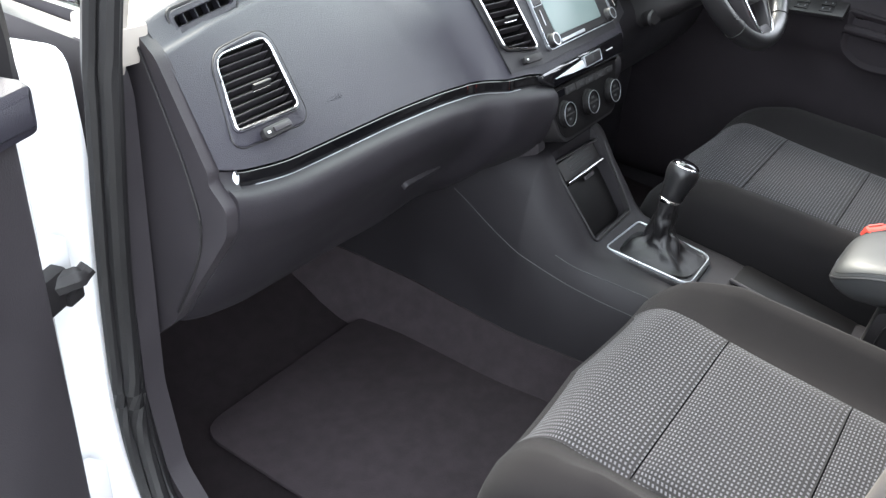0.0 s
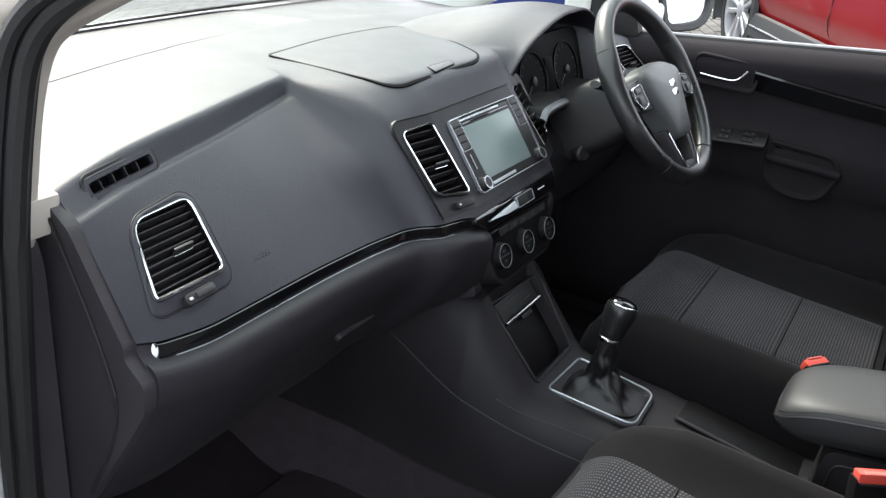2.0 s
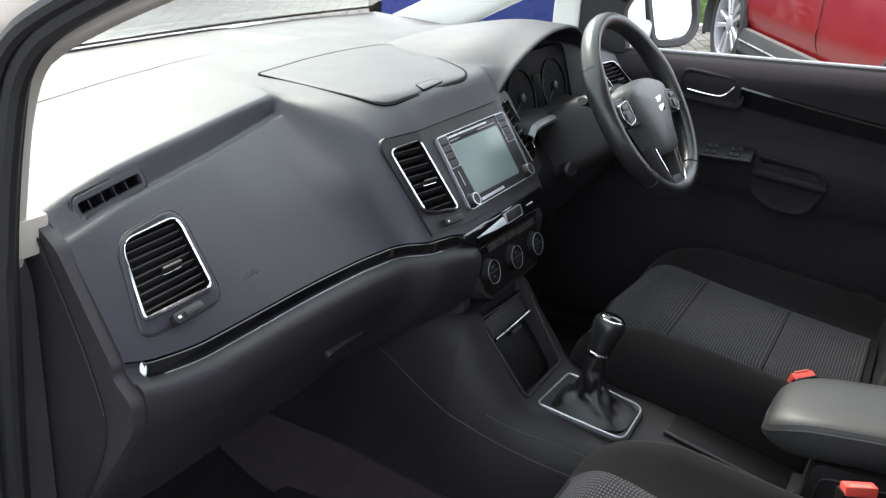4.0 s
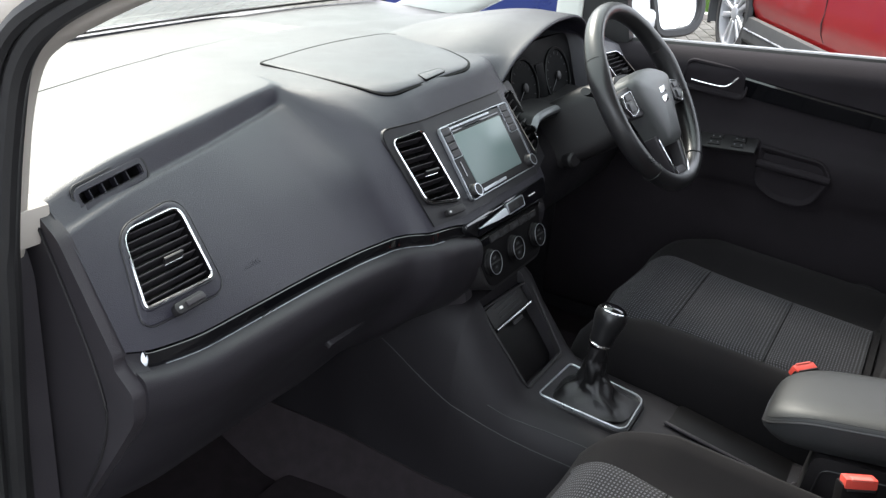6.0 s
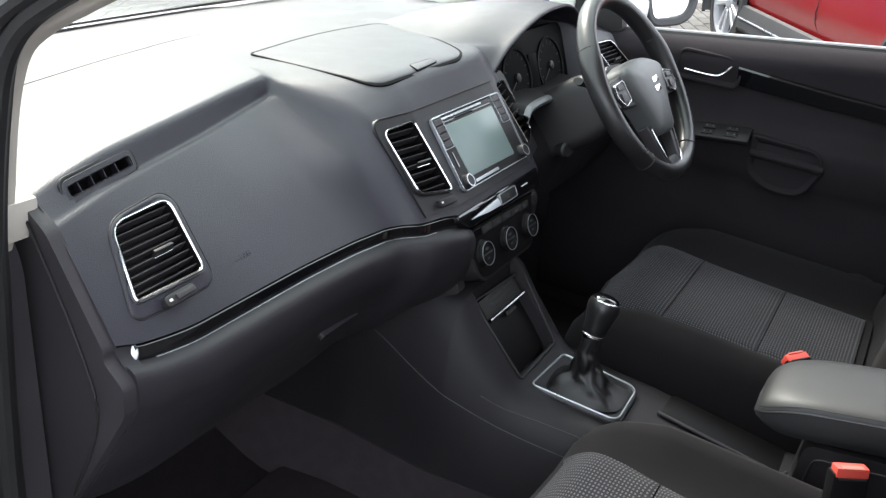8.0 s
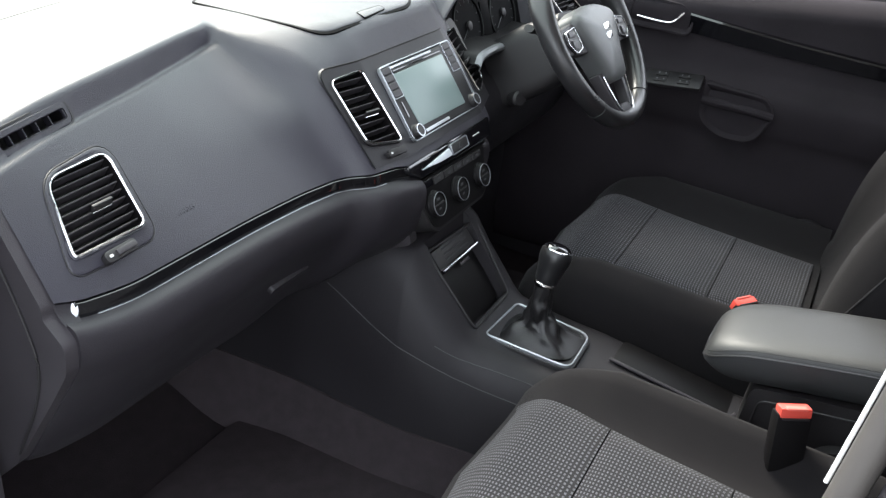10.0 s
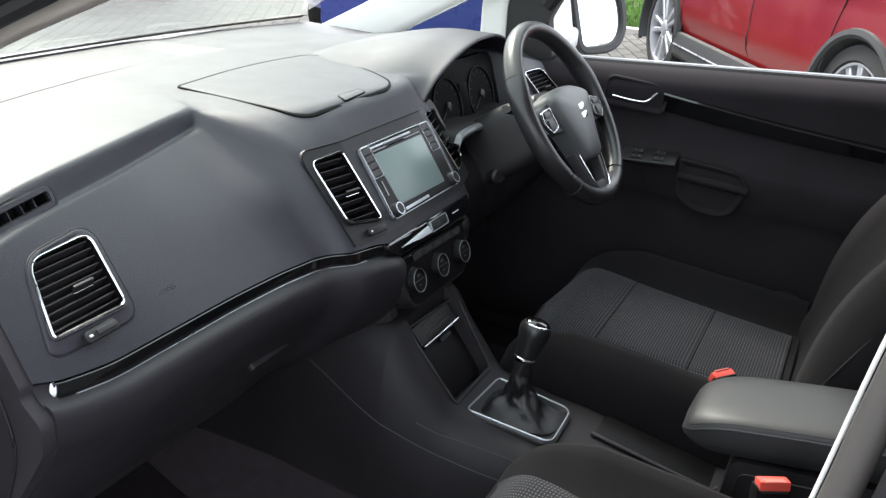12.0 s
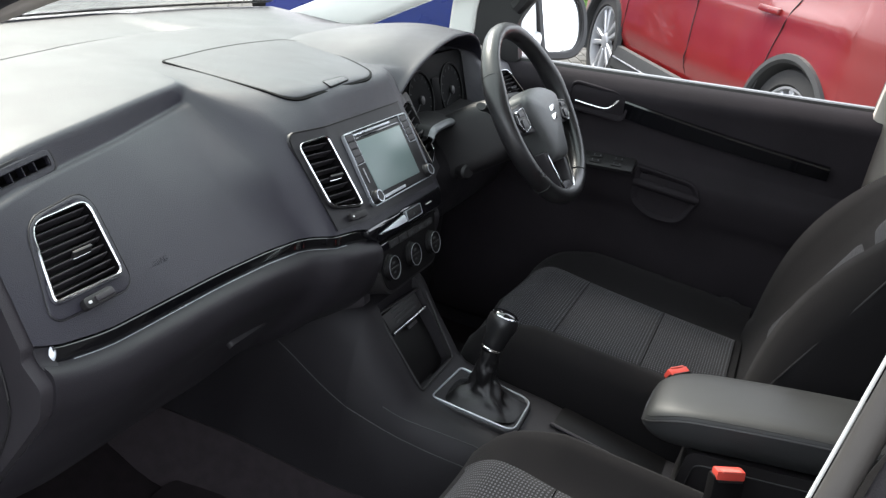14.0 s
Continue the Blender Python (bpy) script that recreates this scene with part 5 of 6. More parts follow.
# ---- seats ----
def seat(name, cx, front, label, group, ahead=0.0, recline=25):
    """A front seat: cushion shell, woven insert in three fields, backrest, valance, head restraint."""
    st = thing(name, label, "car seat", group=group)

    def hump(u, v):
        """Height of the cushion: u across from -1 to 1, v from the front edge to the back."""
        side = 0.050 * max(0.0, min(1.0, (abs(u) - 0.60) / 0.24)) ** 1.4 * min(1, v * 3 + 0.15)
        drop = -0.035 * max(0.0, (abs(u) - 0.84) / 0.16) ** 2
        nose = -0.042 * max(0.0, 1 - v / 0.15) ** 2.2
        return 0.650 - 0.035 * v + side + drop + nose

    HALF, LONG = 0.268, 0.50
    us, vs_ = np.linspace(-1, 1, 41), np.linspace(0, 1, 37)

    def at(u, v, lift=0.0):
        w = HALF * (0.93 + 0.07 * min(1, v * 5))
        return (cx + u * w, front - LONG * v - 0.012 * (1 - (1 - abs(u)) ** 2) * max(0, 1 - v * 4) - lift * max(0, 1 - v / 0.15), hump(u, v) + lift)

    rows = []
    for v in vs_:
        row = [at(-1, v)]
        row[0] = (row[0][0] - 0.004, row[0][1], row[0][2] - 0.12)
        row += [(at(-1, v)[0] - 0.006, at(-1, v)[1], at(-1, v)[2] - 0.05)]
        row += [at(u, v) for u in us]
        row += [(at(1, v)[0] + 0.006, at(1, v)[1], at(1, v)[2] - 0.05), (at(1, v)[0] + 0.004, at(1, v)[1], at(1, v)[2] - 0.12)]
        rows.append(row)
    nose = [[(p[0], p[1] + 0.006, p[2] - 0.02 - 0.0 * i) for i, p in enumerate(rows[0])], [(p[0], p[1] + 0.004, min(p[2] - 0.03, 0.545)) for p in rows[0]], [(p[0], p[1] - 0.03, 0.49) for p in rows[0]]]
    bm, _ = grid_skin(nose[::-1] + rows)
    cush = part("cushion", bm, M_CLOTH, st, "dark grey plain cloth cushion", sharp=70)

    def edge_u(v):
        return 0.68 - 0.24 * v + 0.10 * v * v

    fields = [(-0.02, 0.310), (0.314, 0.658), (0.662, 0.97)]
    for v0, v1 in fields:
        rows = []
        for v in np.linspace(max(v0, 0.0), v1, 24):
            e = edge_u(v)
            row = []
            for u in np.linspace(-e, e, 21):
                k = 1 - max(abs(u) / e, 0) ** 10
                kk = min(1, (v - v0) / 0.05 if v0 > 0 else 1, (v1 - v) / 0.05)
                row.append(at(u, v, (0.001 + 0.003 * math.sqrt(max(0, k))) + 0.0038 * math.sqrt(max(0, k)) * math.sin(0.5 * math.pi * max(0, kk))))
            rows.append(row)
        if v0 < 0:
            first = rows[0]
            rows = [[(p[0], p[1] - 0.004, p[2] - 0.075) for p in first], [(p[0], p[1] + 0.003, p[2] - 0.04) for p in first], [(p[0], p[1] + 0.004, p[2] - 0.014) for p in first]] + rows
        bm, _ = grid_skin(rows)
        part("insert", bm, M_WOVEN, cush, "woven cloth with rows of pale dashes", sharp=70)
    # valance below the cushion
    bmv = block(Matrix.Translation((cx, front - 0.27, 0.465)), 0.50, 0.44, 0.13, 0.03, 3)
    part("seat_base", bmv, M_PLASTIC, st)

    # backrest
    by, bz, lean = front - 0.505 + ahead, 0.655, radians(recline)

    def back(u, h, d):
        """u across, h up along the backrest, d out of its face."""
        return (cx + u, by - h * math.sin(lean) + d * math.cos(lean), bz + h * math.cos(lean) + d * math.sin(lean))

    rows = []
    for h in np.linspace(-0.06, 0.66, 25):
        k = max(0.0, min(1.0, h / 0.60))
        hw = 0.265 - 0.075 * max(0, (k - 0.55) / 0.45) ** 2
        row = []
        for i in range(36):
            a = 2 * math.pi * i / 36
            c, s_ = math.cos(a), math.sin(a)
            x = hw * math.copysign(abs(c) ** 0.6, c)
            d = -0.055 + (0.045 if s_ > 0 else 0.13) * math.copysign(abs(s_) ** 0.7, s_)
            if s_ > 0:
                d += 0.082 * math.exp(-((abs(x) - hw * 0.80) / 0.060) ** 2) * (0.35 + 0.65 * math.sin(min(1, k * 1.3) * math.pi)) - 0.01
            if h > 0.60:
                d = -0.05 + (d + 0.05) * (1 - ((h - 0.60) / 0.075) ** 2)
            row.append(back(x, h, d))
        rows.append(row)
    bm, vs = grid_skin(rows, True)
    bm.faces.new(vs[0]), bm.faces.new(vs[-1])
    bk = part("backrest", bm, M_CLOTH, st, "dark grey plain cloth backrest", sharp=70)
    for h0, h1 in ((0.03, 0.30), (0.31, 0.58)):
        rows = [[back(u, h, -0.0215 + 0.006 * math.sqrt(max(0, 1 - (abs(u) / 0.115) ** 8)) * math.sqrt(max(0, min(1, (h - h0) / 0.01, (h1 - h) / 0.01)))) for u in np.linspace(-0.115, 0.115, 13)] for h in np.linspace(h0, h1, 12)]
        bm, _ = grid_skin(rows)
        part("back_insert", bm, M_WOVEN, bk, "woven cloth with rows of pale dashes", sharp=70)
    for s in (-1, 1):
        pts = [back(s * (0.258 - 0.07 * max(0, (h / 0.6 - 0.55) / 0.45) ** 2), h, -0.006) for h in np.linspace(0.0, 0.58, 14)]
        part("seam", tube(pts, 0.0018, 6), M_BLACK, bk)
        part("rod", tube([back(s * 0.07, 0.60, -0.05), back(s * 0.07, 0.72, -0.05)], 0.006, 10), M_CHROME, st)
    rows = []
    for h in np.linspace(0.69, 0.88, 10):
        k = (h - 0.69) / 0.19
        e = math.sqrt(max(0.02, 1 - (2 * k - 1) ** 4))
        rows.append([back(0.135 * e * math.copysign(abs(math.cos(a)) ** 0.5, math.cos(a)), h, -0.04 + 0.05 * e * math.copysign(abs(math.sin(a)) ** 0.6, math.sin(a))) for a in (2 * math.pi * i / 28 for i in range(28))])
    bm, vs = grid_skin(rows, True)
    bm.faces.new(vs[0]), bm.faces.new(vs[-1])
    part("head_restraint", bm, M_CLOTH, st, "dark cloth head restraint", sharp=70)
    part("recliner_knob", lathe(plane_frame(cx + 0.272, front - 0.45, 0.60, 0, 90), [(0.05, 0.0), (0.05, 0.02), (0.044, 0.025)], 28), M_BLACK, st)
    return st


seat("passenger_seat", -0.388, -0.366, "dark cloth front passenger seat with woven dashed insert", "front seats")
seat("driver_seat", 0.388, -0.222, "dark cloth driver seat with woven dashed insert", "front seats", 0.000, 26)


def buckle(x, y, z, lean, yaw, label):
    b = thing("seat_belt_buckle", label, "buckle", group="seat belt buckles")
    m = plane_frame(x, y, z, lean=lean, yaw=yaw)
    body = part("buckle_body", block(m @ Matrix.Translation((0, -0.041, 0)), 0.048, 0.088, 0.022, 0.006), M_VOID, b)
    part("press_button", block(m @ Matrix.Translation((0, 0.004, 0.003)), 0.042, 0.014, 0.018, 0.003), M_REDPL, b, "red release button")
    part("button_recess", block(m @ Matrix.Translation((0.0, 0.0105, 0.0085)), 0.028, 0.003, 0.010, 0.0008, 1), M_REDPALE, b, "paler recess in the button")
    part("tongue_slot", block(m @ Matrix.Translation((0.0, -0.0035, 0.0125)), 0.036, 0.003, 0.003, 0.0008, 1), M_BLACK, b)
    part("strap", block(m @ Matrix.Translation((0, -0.100, -0.002)), 0.030, 0.06, 0.008, 0.003), M_CLOTH, b)
    return b


buckle(0.100, -0.628, 0.710, 72, -38, "seat belt buckle with red button beside the driver seat")
buckle(-0.165, -0.735, 0.722, 10, -60, "seat belt buckle with red button beside the passenger seat")

# ---- driver's door ----
door = thing("driver_door", "closed driver door with dark grey trim and gloss strip", "car door")


def door_sections(y):
    """The inner skin of the door at a place along the car, from the sill down."""
    k = (0.05 - y) / 0.95
    zt = 1.041 + 0.068 * k
    return [(0.790, zt - 0.006), (0.765, zt + 0.004), (0.742, zt), (0.722, zt - 0.016), (0.712, zt - 0.034), (0.716, zt - 0.060), (0.723, 0.985 - 0.035 * k), (0.724, 0.950 - 0.03 * k), (0.721, 0.915), (0.710, 0.893), (0.700, 0.876), (0.700, 0.840), (0.710, 0.800), (0.724, 0.760), (0.728, 0.60), (0.715, 0.50), (0.712, 0.40), (0.75, 0.37)]


rows = [[(p[0], y, p[1]) for p in spline(door_sections(y), 3)] for y in np.linspace(0.06, -0.86, 44)]
bm, _ = grid_skin(rows)
part("door_panel", bm, M_DOOR, door, "dark grey grained door trim", sharp=60)
rows = [[(0.768 + dx, y, 1.041 + 0.068 * (0.05 - y) / 0.95 + dz) for dx, dz in ((-0.010, 0.003), (-0.006, 0.010), (0.006, 0.010), (0.012, 0.0))] for y in np.linspace(0.03, -0.855, 30)]
bm, _ = grid_skin(rows)
part("window_weatherstrip", bm, M_RUBBER, door)
rows = [[(0.783 + dx, y, 1.049 + 0.068 * (0.05 - y) / 0.95 + dz) for dx, dz in ((-0.004, -0.004), (-0.003, 0.002), (0.010, 0.003), (0.014, -0.008))] for y in np.linspace(0.03, -0.855, 30)]
bm, _ = grid_skin(rows)
part("sill_edge", bm, M_SATIN, door, "grey outer window edge")
outer = rounded([(0.035, 0.40), (0.035, 1.034), (-0.87, 1.098), (-0.90, 0.40)], 0.02)
part("outer_skin", slab(outer, "x", 0.80, 0.86), M_WHITE, door, "white painted outer skin")
# gloss strip and handle bowl
gl = []
for t in np.linspace(0, 1, 24):
    y = -0.335 - 0.455 * t
    zt, h = 1.024 - 0.043 * t - 0.004 * math.sin(t * 3.14), 0.042 - 0.012 * t
    gl.append([(0.726, y, zt + 0.004), (0.7085, y, zt + 0.001), (0.7065, y, zt - 0.003), (0.7165, y, zt - h + 0.002), (0.726, y, zt - h)])
bm, _ = grid_skin(gl)
part("gloss_strip", bm, M_GLOSS, door, "piano black door strip")
m = plane_frame(0.714, -0.250, 1.005, lean=2, yaw=-90)
bowl = rounded([(-0.050, -0.020), (0.086, -0.026), (0.090, 0.010), (0.066, 0.030), (-0.040, 0.036)], 0.014, 5)
hb = part("handle_bowl", layers(m, [(inset(bowl, -0.006), -0.004), (inset(bowl, -0.004), 0.0035), (bowl, 0.0035), (inset(bowl, 0.012), -0.016)], True), M_DOOR, door, "dark handle recess")
hp_ = [(-0.028, -0.004, 0.004), (0.010, -0.006, 0.012), (0.044, -0.006, 0.014), (0.058, 0.002, 0.012), (0.070, 0.016, 0.004)]
part("door_handle", tube([m @ Vector(p) for p in spline(hp_, 5)], 0.0028, 8), M_CHROME, hb, "chrome inner door handle")
# armrest with window switches and grab pocket
SW = Matrix.Translation((0.686, -0.330, 0.884)) @ Matrix.Rotation(radians(-4), 4, "X") @ Matrix.Rotation(radians(-24), 4, "Y")
sw = part("switch_panel", block(SW, 0.050, 0.125, 0.010, 0.004), M_BLACK, door, "black window switch panel")
for i in range(4):
    at_ = Matrix.Translation((-0.009 + 0.020 * (i % 2), 0.026 - 0.050 * (i // 2), 0.006))
    bt = part("window_switch", block(SW @ at_, 0.015, 0.026, 0.003, 0.001), M_BLACK, sw)
    for q in (-1, 1):
        part("switch_mark", block(SW @ at_ @ Matrix.Translation((0, 0.007 * q, 0.0016)), 0.0040, 0.0025, 0.001, 0, 1), M_SATIN, bt)
m = Matrix(((0, 0, -1, 0.694), (-1, 0, 0, -0.473), (0, 1, 0, 0.840), (0, 0, 0, 1)))
pk = rounded([(-0.075, -0.030), (-0.030, -0.060), (0.045, -0.060), (0.076, 0.010), (0.056, 0.040), (-0.075, 0.050)], [0.02, 0.03, 0.03, 0.03, 0.03, 0.006], 6)
part("grab_pocket", layers(m, [(inset(pk, -0.004), -0.030), (inset(pk, -0.003), 0.000), (pk, 0.0015), (inset(pk, 0.004), 0.000), (inset(pk, 0.010), -0.006)], True), M_DOOR, door, "dark grab pocket in the door")
part("pull_grip", tube([m @ Vector(p) for p in ((-0.076, 0.014, 0.000), (-0.02, 0.012, 0.003), (0.04, 0.008, 0.002), (0.074, 0.004, -0.002))], 0.009, 10), M_DOOR, door)
# black window frame and mirror sail
sail = rounded([(0.095, 1.040), (-0.060, 1.050), (-0.040, 1.14), (-0.10, 1.26), (-0.085, 1.31), (0.090, 1.26)], 0.01)
part("mirror_sail", slab(sail, "x", 0.742, 0.772), M_BLACK, door, "black mirror sail")
fr_pts = [(0.755, -0.03, 1.17), (0.742, -0.11, 1.27), (0.70, -0.30, 1.385), (0.665, -0.50, 1.455), (0.64, -0.75, 1.50)]
part("window_frame", tube([tuple(p) for p in spline(fr_pts, 5)], 0.022, 10), M_BLACK, door)
fr_pts = [(0.785, -0.862, 1.10), (0.745, -0.872, 1.30), (0.69, -0.885, 1.50)]
part("window_frame", tube([tuple(p) for p in spline(fr_pts, 5)], 0.024, 10), M_BLACK, door)

# quarter glass
for s in (-1, 1):
    q = [(0.095, 1.07), (0.36, 1.07), (0.22, 1.15), (0.085, 1.21)]
    g = part("quarter_window", slab(rounded(q, 0.02), "x", s * 0.742, s * 0.745), M_GLASS)
    g.visible_shadow = False
    tagged(g, "small clear quarter window", "window", kind="structure")

# ---- door mirror ----
mir = thing("door_mirror", "white door mirror with a black rim on the driver side", "door mirror")
m = plane_frame(1.06, -0.050, 1.122, lean=17, yaw=-28)
curve = [radians(-90 + 10 * i) for i in range(19)]
sh = [(0.106 * math.cos(a) ** 0.8, 0.092 * math.copysign(abs(math.sin(a)) ** 0.8, a)) for a in curve]
sh += [(cx_ + 0.03 * math.cos(radians(d)), cy_ + 0.03 * math.sin(radians(d))) for cx_, cy_, d0 in ((-0.046, 0.062, 90), (-0.036, -0.062, 180)) for d in range(d0, d0 + 91, 15)]
rows_ = [(inset(sh, 0.050), -0.110), (inset(sh, 0.028), -0.095), (inset(sh, 0.010), -0.065), (inset(sh, -0.004), -0.020), (inset(sh, -0.005), 0.0)]
part("mirror_housing", layers(m, rows_, True, True), M_WHITE, mir, "white painted mirror housing")
part("mirror_rim", ring(m, inset(sh, -0.008), 0.021, -0.004, 0.010, 0.004), M_BLACK, mir, "black mirror rim")
part("mirror_glass", plate(m, inset(sh, 0.007), -0.001, 0.003, 0.001), M_MIRROR, mir, "clear mirror glass")
part("mirror_inner_cheek", block(m @ Matrix.Translation((-0.105, 0.0, -0.045)), 0.075, 0.18, 0.10, 0.03, 3), M_WHITE, mir)
part("mirror_arm", block(Matrix.Translation((0.885, -0.005, 1.06)) @ Matrix.Rotation(radians(-8), 4, "Y"), 0.20, 0.075, 0.055, 0.018, 3), M_WHITE, mir)

# ---- passenger door, swung open ----
pdoor = thing("passenger_door", "open front passenger door with dark grey inner trim", "car door")
TH = radians(70)
d_, n_ = Vector((-math.sin(TH), -math.cos(TH), 0)), Vector((math.cos(TH), -math.sin(TH), 0))
P = Matrix.Translation((-0.885, 0.035, 0.0)) @ Matrix((d_, (0, 0, 1), n_)).transposed().to_4x4()
shell = rounded([(0.0, 0.42), (0.02, 0.36), (0.90, 0.36), (0.98, 0.60), (1.0, 1.10), (0.06, 1.06), (0.0, 1.03)], 0.03, 5)
part("door_shell", plate(P, shell, -0.055, 0.022, 0.008), M_WHITE, pdoor, "white painted door shell")
trim = rounded([(0.045, 0.45), (0.09, 0.39), (0.88, 0.39), (0.95, 0.60), (0.97, 1.09), (0.10, 1.075), (0.050, 1.065)], 0.02, 5)
part("door_trim", plate(P, trim, 0.020, 0.066, 0.014), M_PLASTIC, pdoor, "dark grey grained inner trim")
rail = rounded([(0.040, 1.030), (0.97, 1.055), (0.97, 1.10), (0.040, 1.080)], 0.012)
part("door_top_rail", plate(P, rail, 0.0, 0.082, 0.012), M_PAD, pdoor, "dark grey top rail of the trim")
part("door_pocket", plate(P, rounded([(0.20, 0.43), (0.80, 0.43), (0.82, 0.60), (0.18, 0.62)], 0.05), 0.05, 0.10, 0.012), M_PLASTIC, pdoor)
part("door_armrest", plate(P, rounded([(0.30, 0.84), (0.80, 0.84), (0.80, 0.90), (0.30, 0.88)], 0.02), 0.05, 0.12, 0.012), M_PAD, pdoor)
fr_pts = [(0.005, 1.05, 0.01), (0.012, 1.16, 0.005), (0.06, 1.26, -0.01), (0.26, 1.38, -0.05), (0.50, 1.46, -0.09), (0.92, 1.51, -0.13), (0.985, 1.40, -0.09), (1.0, 1.10, 0.0)]
part("window_frame", tube([P @ Vector(p) for p in spline(fr_pts, 6)], 0.020, 10), M_BLACK, pdoor, "black window frame")
part("mirror_housing", layers(P @ Matrix.Translation((0.10, 1.14, -0.12)) @ Matrix.Rotation(radians(90), 4, "Y"), [(rounded(rect(0.13, 0.13), 0.05), -0.03), (rounded(rect(0.16, 0.17), 0.05), 0.02), (rounded(rect(0.15, 0.16), 0.05), 0.12)], True, True), M_WHITE, pdoor, "white painted mirror housing")
strap = [P @ Vector(p) for p in ((0.030, 0.845, 0.020), (0.004, 0.845, 0.040), (-0.010, 0.846, 0.050), (-0.020, 0.852, 0.054))]
bm = tube([tuple(p) for p in spline(strap, 3)], [0.011] * 4 + [0.010] * 3 + [0.008] * 3, 8, flat=1.3)
block(P @ Matrix.Translation((0.014, 0.838, 0.032)), 0.034, 0.044, 0.020, 0.004, 2, bm)
block(P @ Matrix.Translation((-0.006, 0.822, 0.040)), 0.024, 0.014, 0.014, 0.003, 2, bm)
part("check_strap", bm, M_BLACK, pdoor, "black door check strap")
for z in (0.52, 0.84):
    part("hinge", block(P @ Matrix.Translation((-0.008, z, 0.010)), 0.05, 0.07, 0.03, 0.006), M_WHITE, pdoor)

# ---- rear bench, dark behind the front seats ----
bench = thing("rear_bench", "dark cloth rear bench behind the front seats", "rear seat")
part("bench_cushion", block(Matrix.Translation((0, -1.75, 0.58)), 1.36, 0.52, 0.20, 0.06, 3), M_CLOTH, bench)
part("bench_back", block(Matrix.Translation((0, -2.10, 0.95)) @ Matrix.Rotation(radians(-15), 4, "X"), 1.36, 0.16, 0.70, 0.06, 3), M_CLOTH, bench)

# ---- outside: ground, kerb, grass ----
SLOPE = 0.040


def gz(x):
    """Height of the ground, which rises gently towards the far side of the car."""
    return SLOPE * (x - 0.4)


rows = [[(x, y, gz(x)) for y in np.linspace(-400, 400, 9)] for x in (-400, -60, -20, -5, 0, 5, 20, 60, 400)]
rows = [[(x, y, SLOPE * (max(min(x, 30), -30) - 0.4)) for x_, y, z in r] for x, r in zip((-400, -60, -30, -5, 0, 5, 30, 60, 400), rows)]
bm, _ = grid_skin(rows)
ground = part("ground", bm, M_JOINT, smooth=False)
tagged(ground, "grey block-paved car park ground", "ground", kind="structure")

# ---- parked cars ----
def car_wheel(parent, m, r, rimr, spokes, detailed=True):
    """A road wheel; n of m points outwards."""
    tyre = part("wheel", lathe(m, [(r * 0.74, -0.10), (r * 0.96, -0.10), (r, -0.075), (r, 0.055), (r * 0.965, 0.085), (rimr * 1.04, 0.095), (rimr * 1.0, 0.080), (rimr * 0.97, 0.02)], 48, False), M_TYRE, parent, "black tyre")
    part("rim_barrel", lathe(m, [(rimr * 1.0, 0.086), (rimr * 0.955, 0.084), (rimr * 0.93, 0.0), (rimr * 0.90, -0.08)], 48, False), M_ALLOY, tyre, "bright alloy rim")
    part("brake_disc", lathe(m, [(rimr * 0.70, -0.03), (rimr * 0.70, -0.02), (rimr * 0.2, -0.02)], 32), M_CLAD, tyre)
    for i in range(spokes):
        a = 2 * math.pi * i / spokes
        mm = m @ Matrix.Rotation(a, 4, "Z")
        for s in (-1, 1):
            sp = [(0.05, s * 0.002), (rimr * 0.95, s * 0.030), (rimr * 0.95, s * 0.072), (0.06, s * 0.030)]
            sp = sp if s > 0 else sp[::-1]
            part("wheel_spoke", layers(mm, [(rounded(sp, 0.006, 2), 0.03), (rounded(sp, 0.006, 2), 0.065), (inset(rounded(sp, 0.006, 2), 0.006), 0.072)], True), M_ALLOY, tyre)
    part("hub_cap", lathe(m, [(0.062, 0.03), (0.062, 0.066), (0.045, 0.078), (0.02, 0.08)], 24), M_ALLOY, tyre)
    return tyre


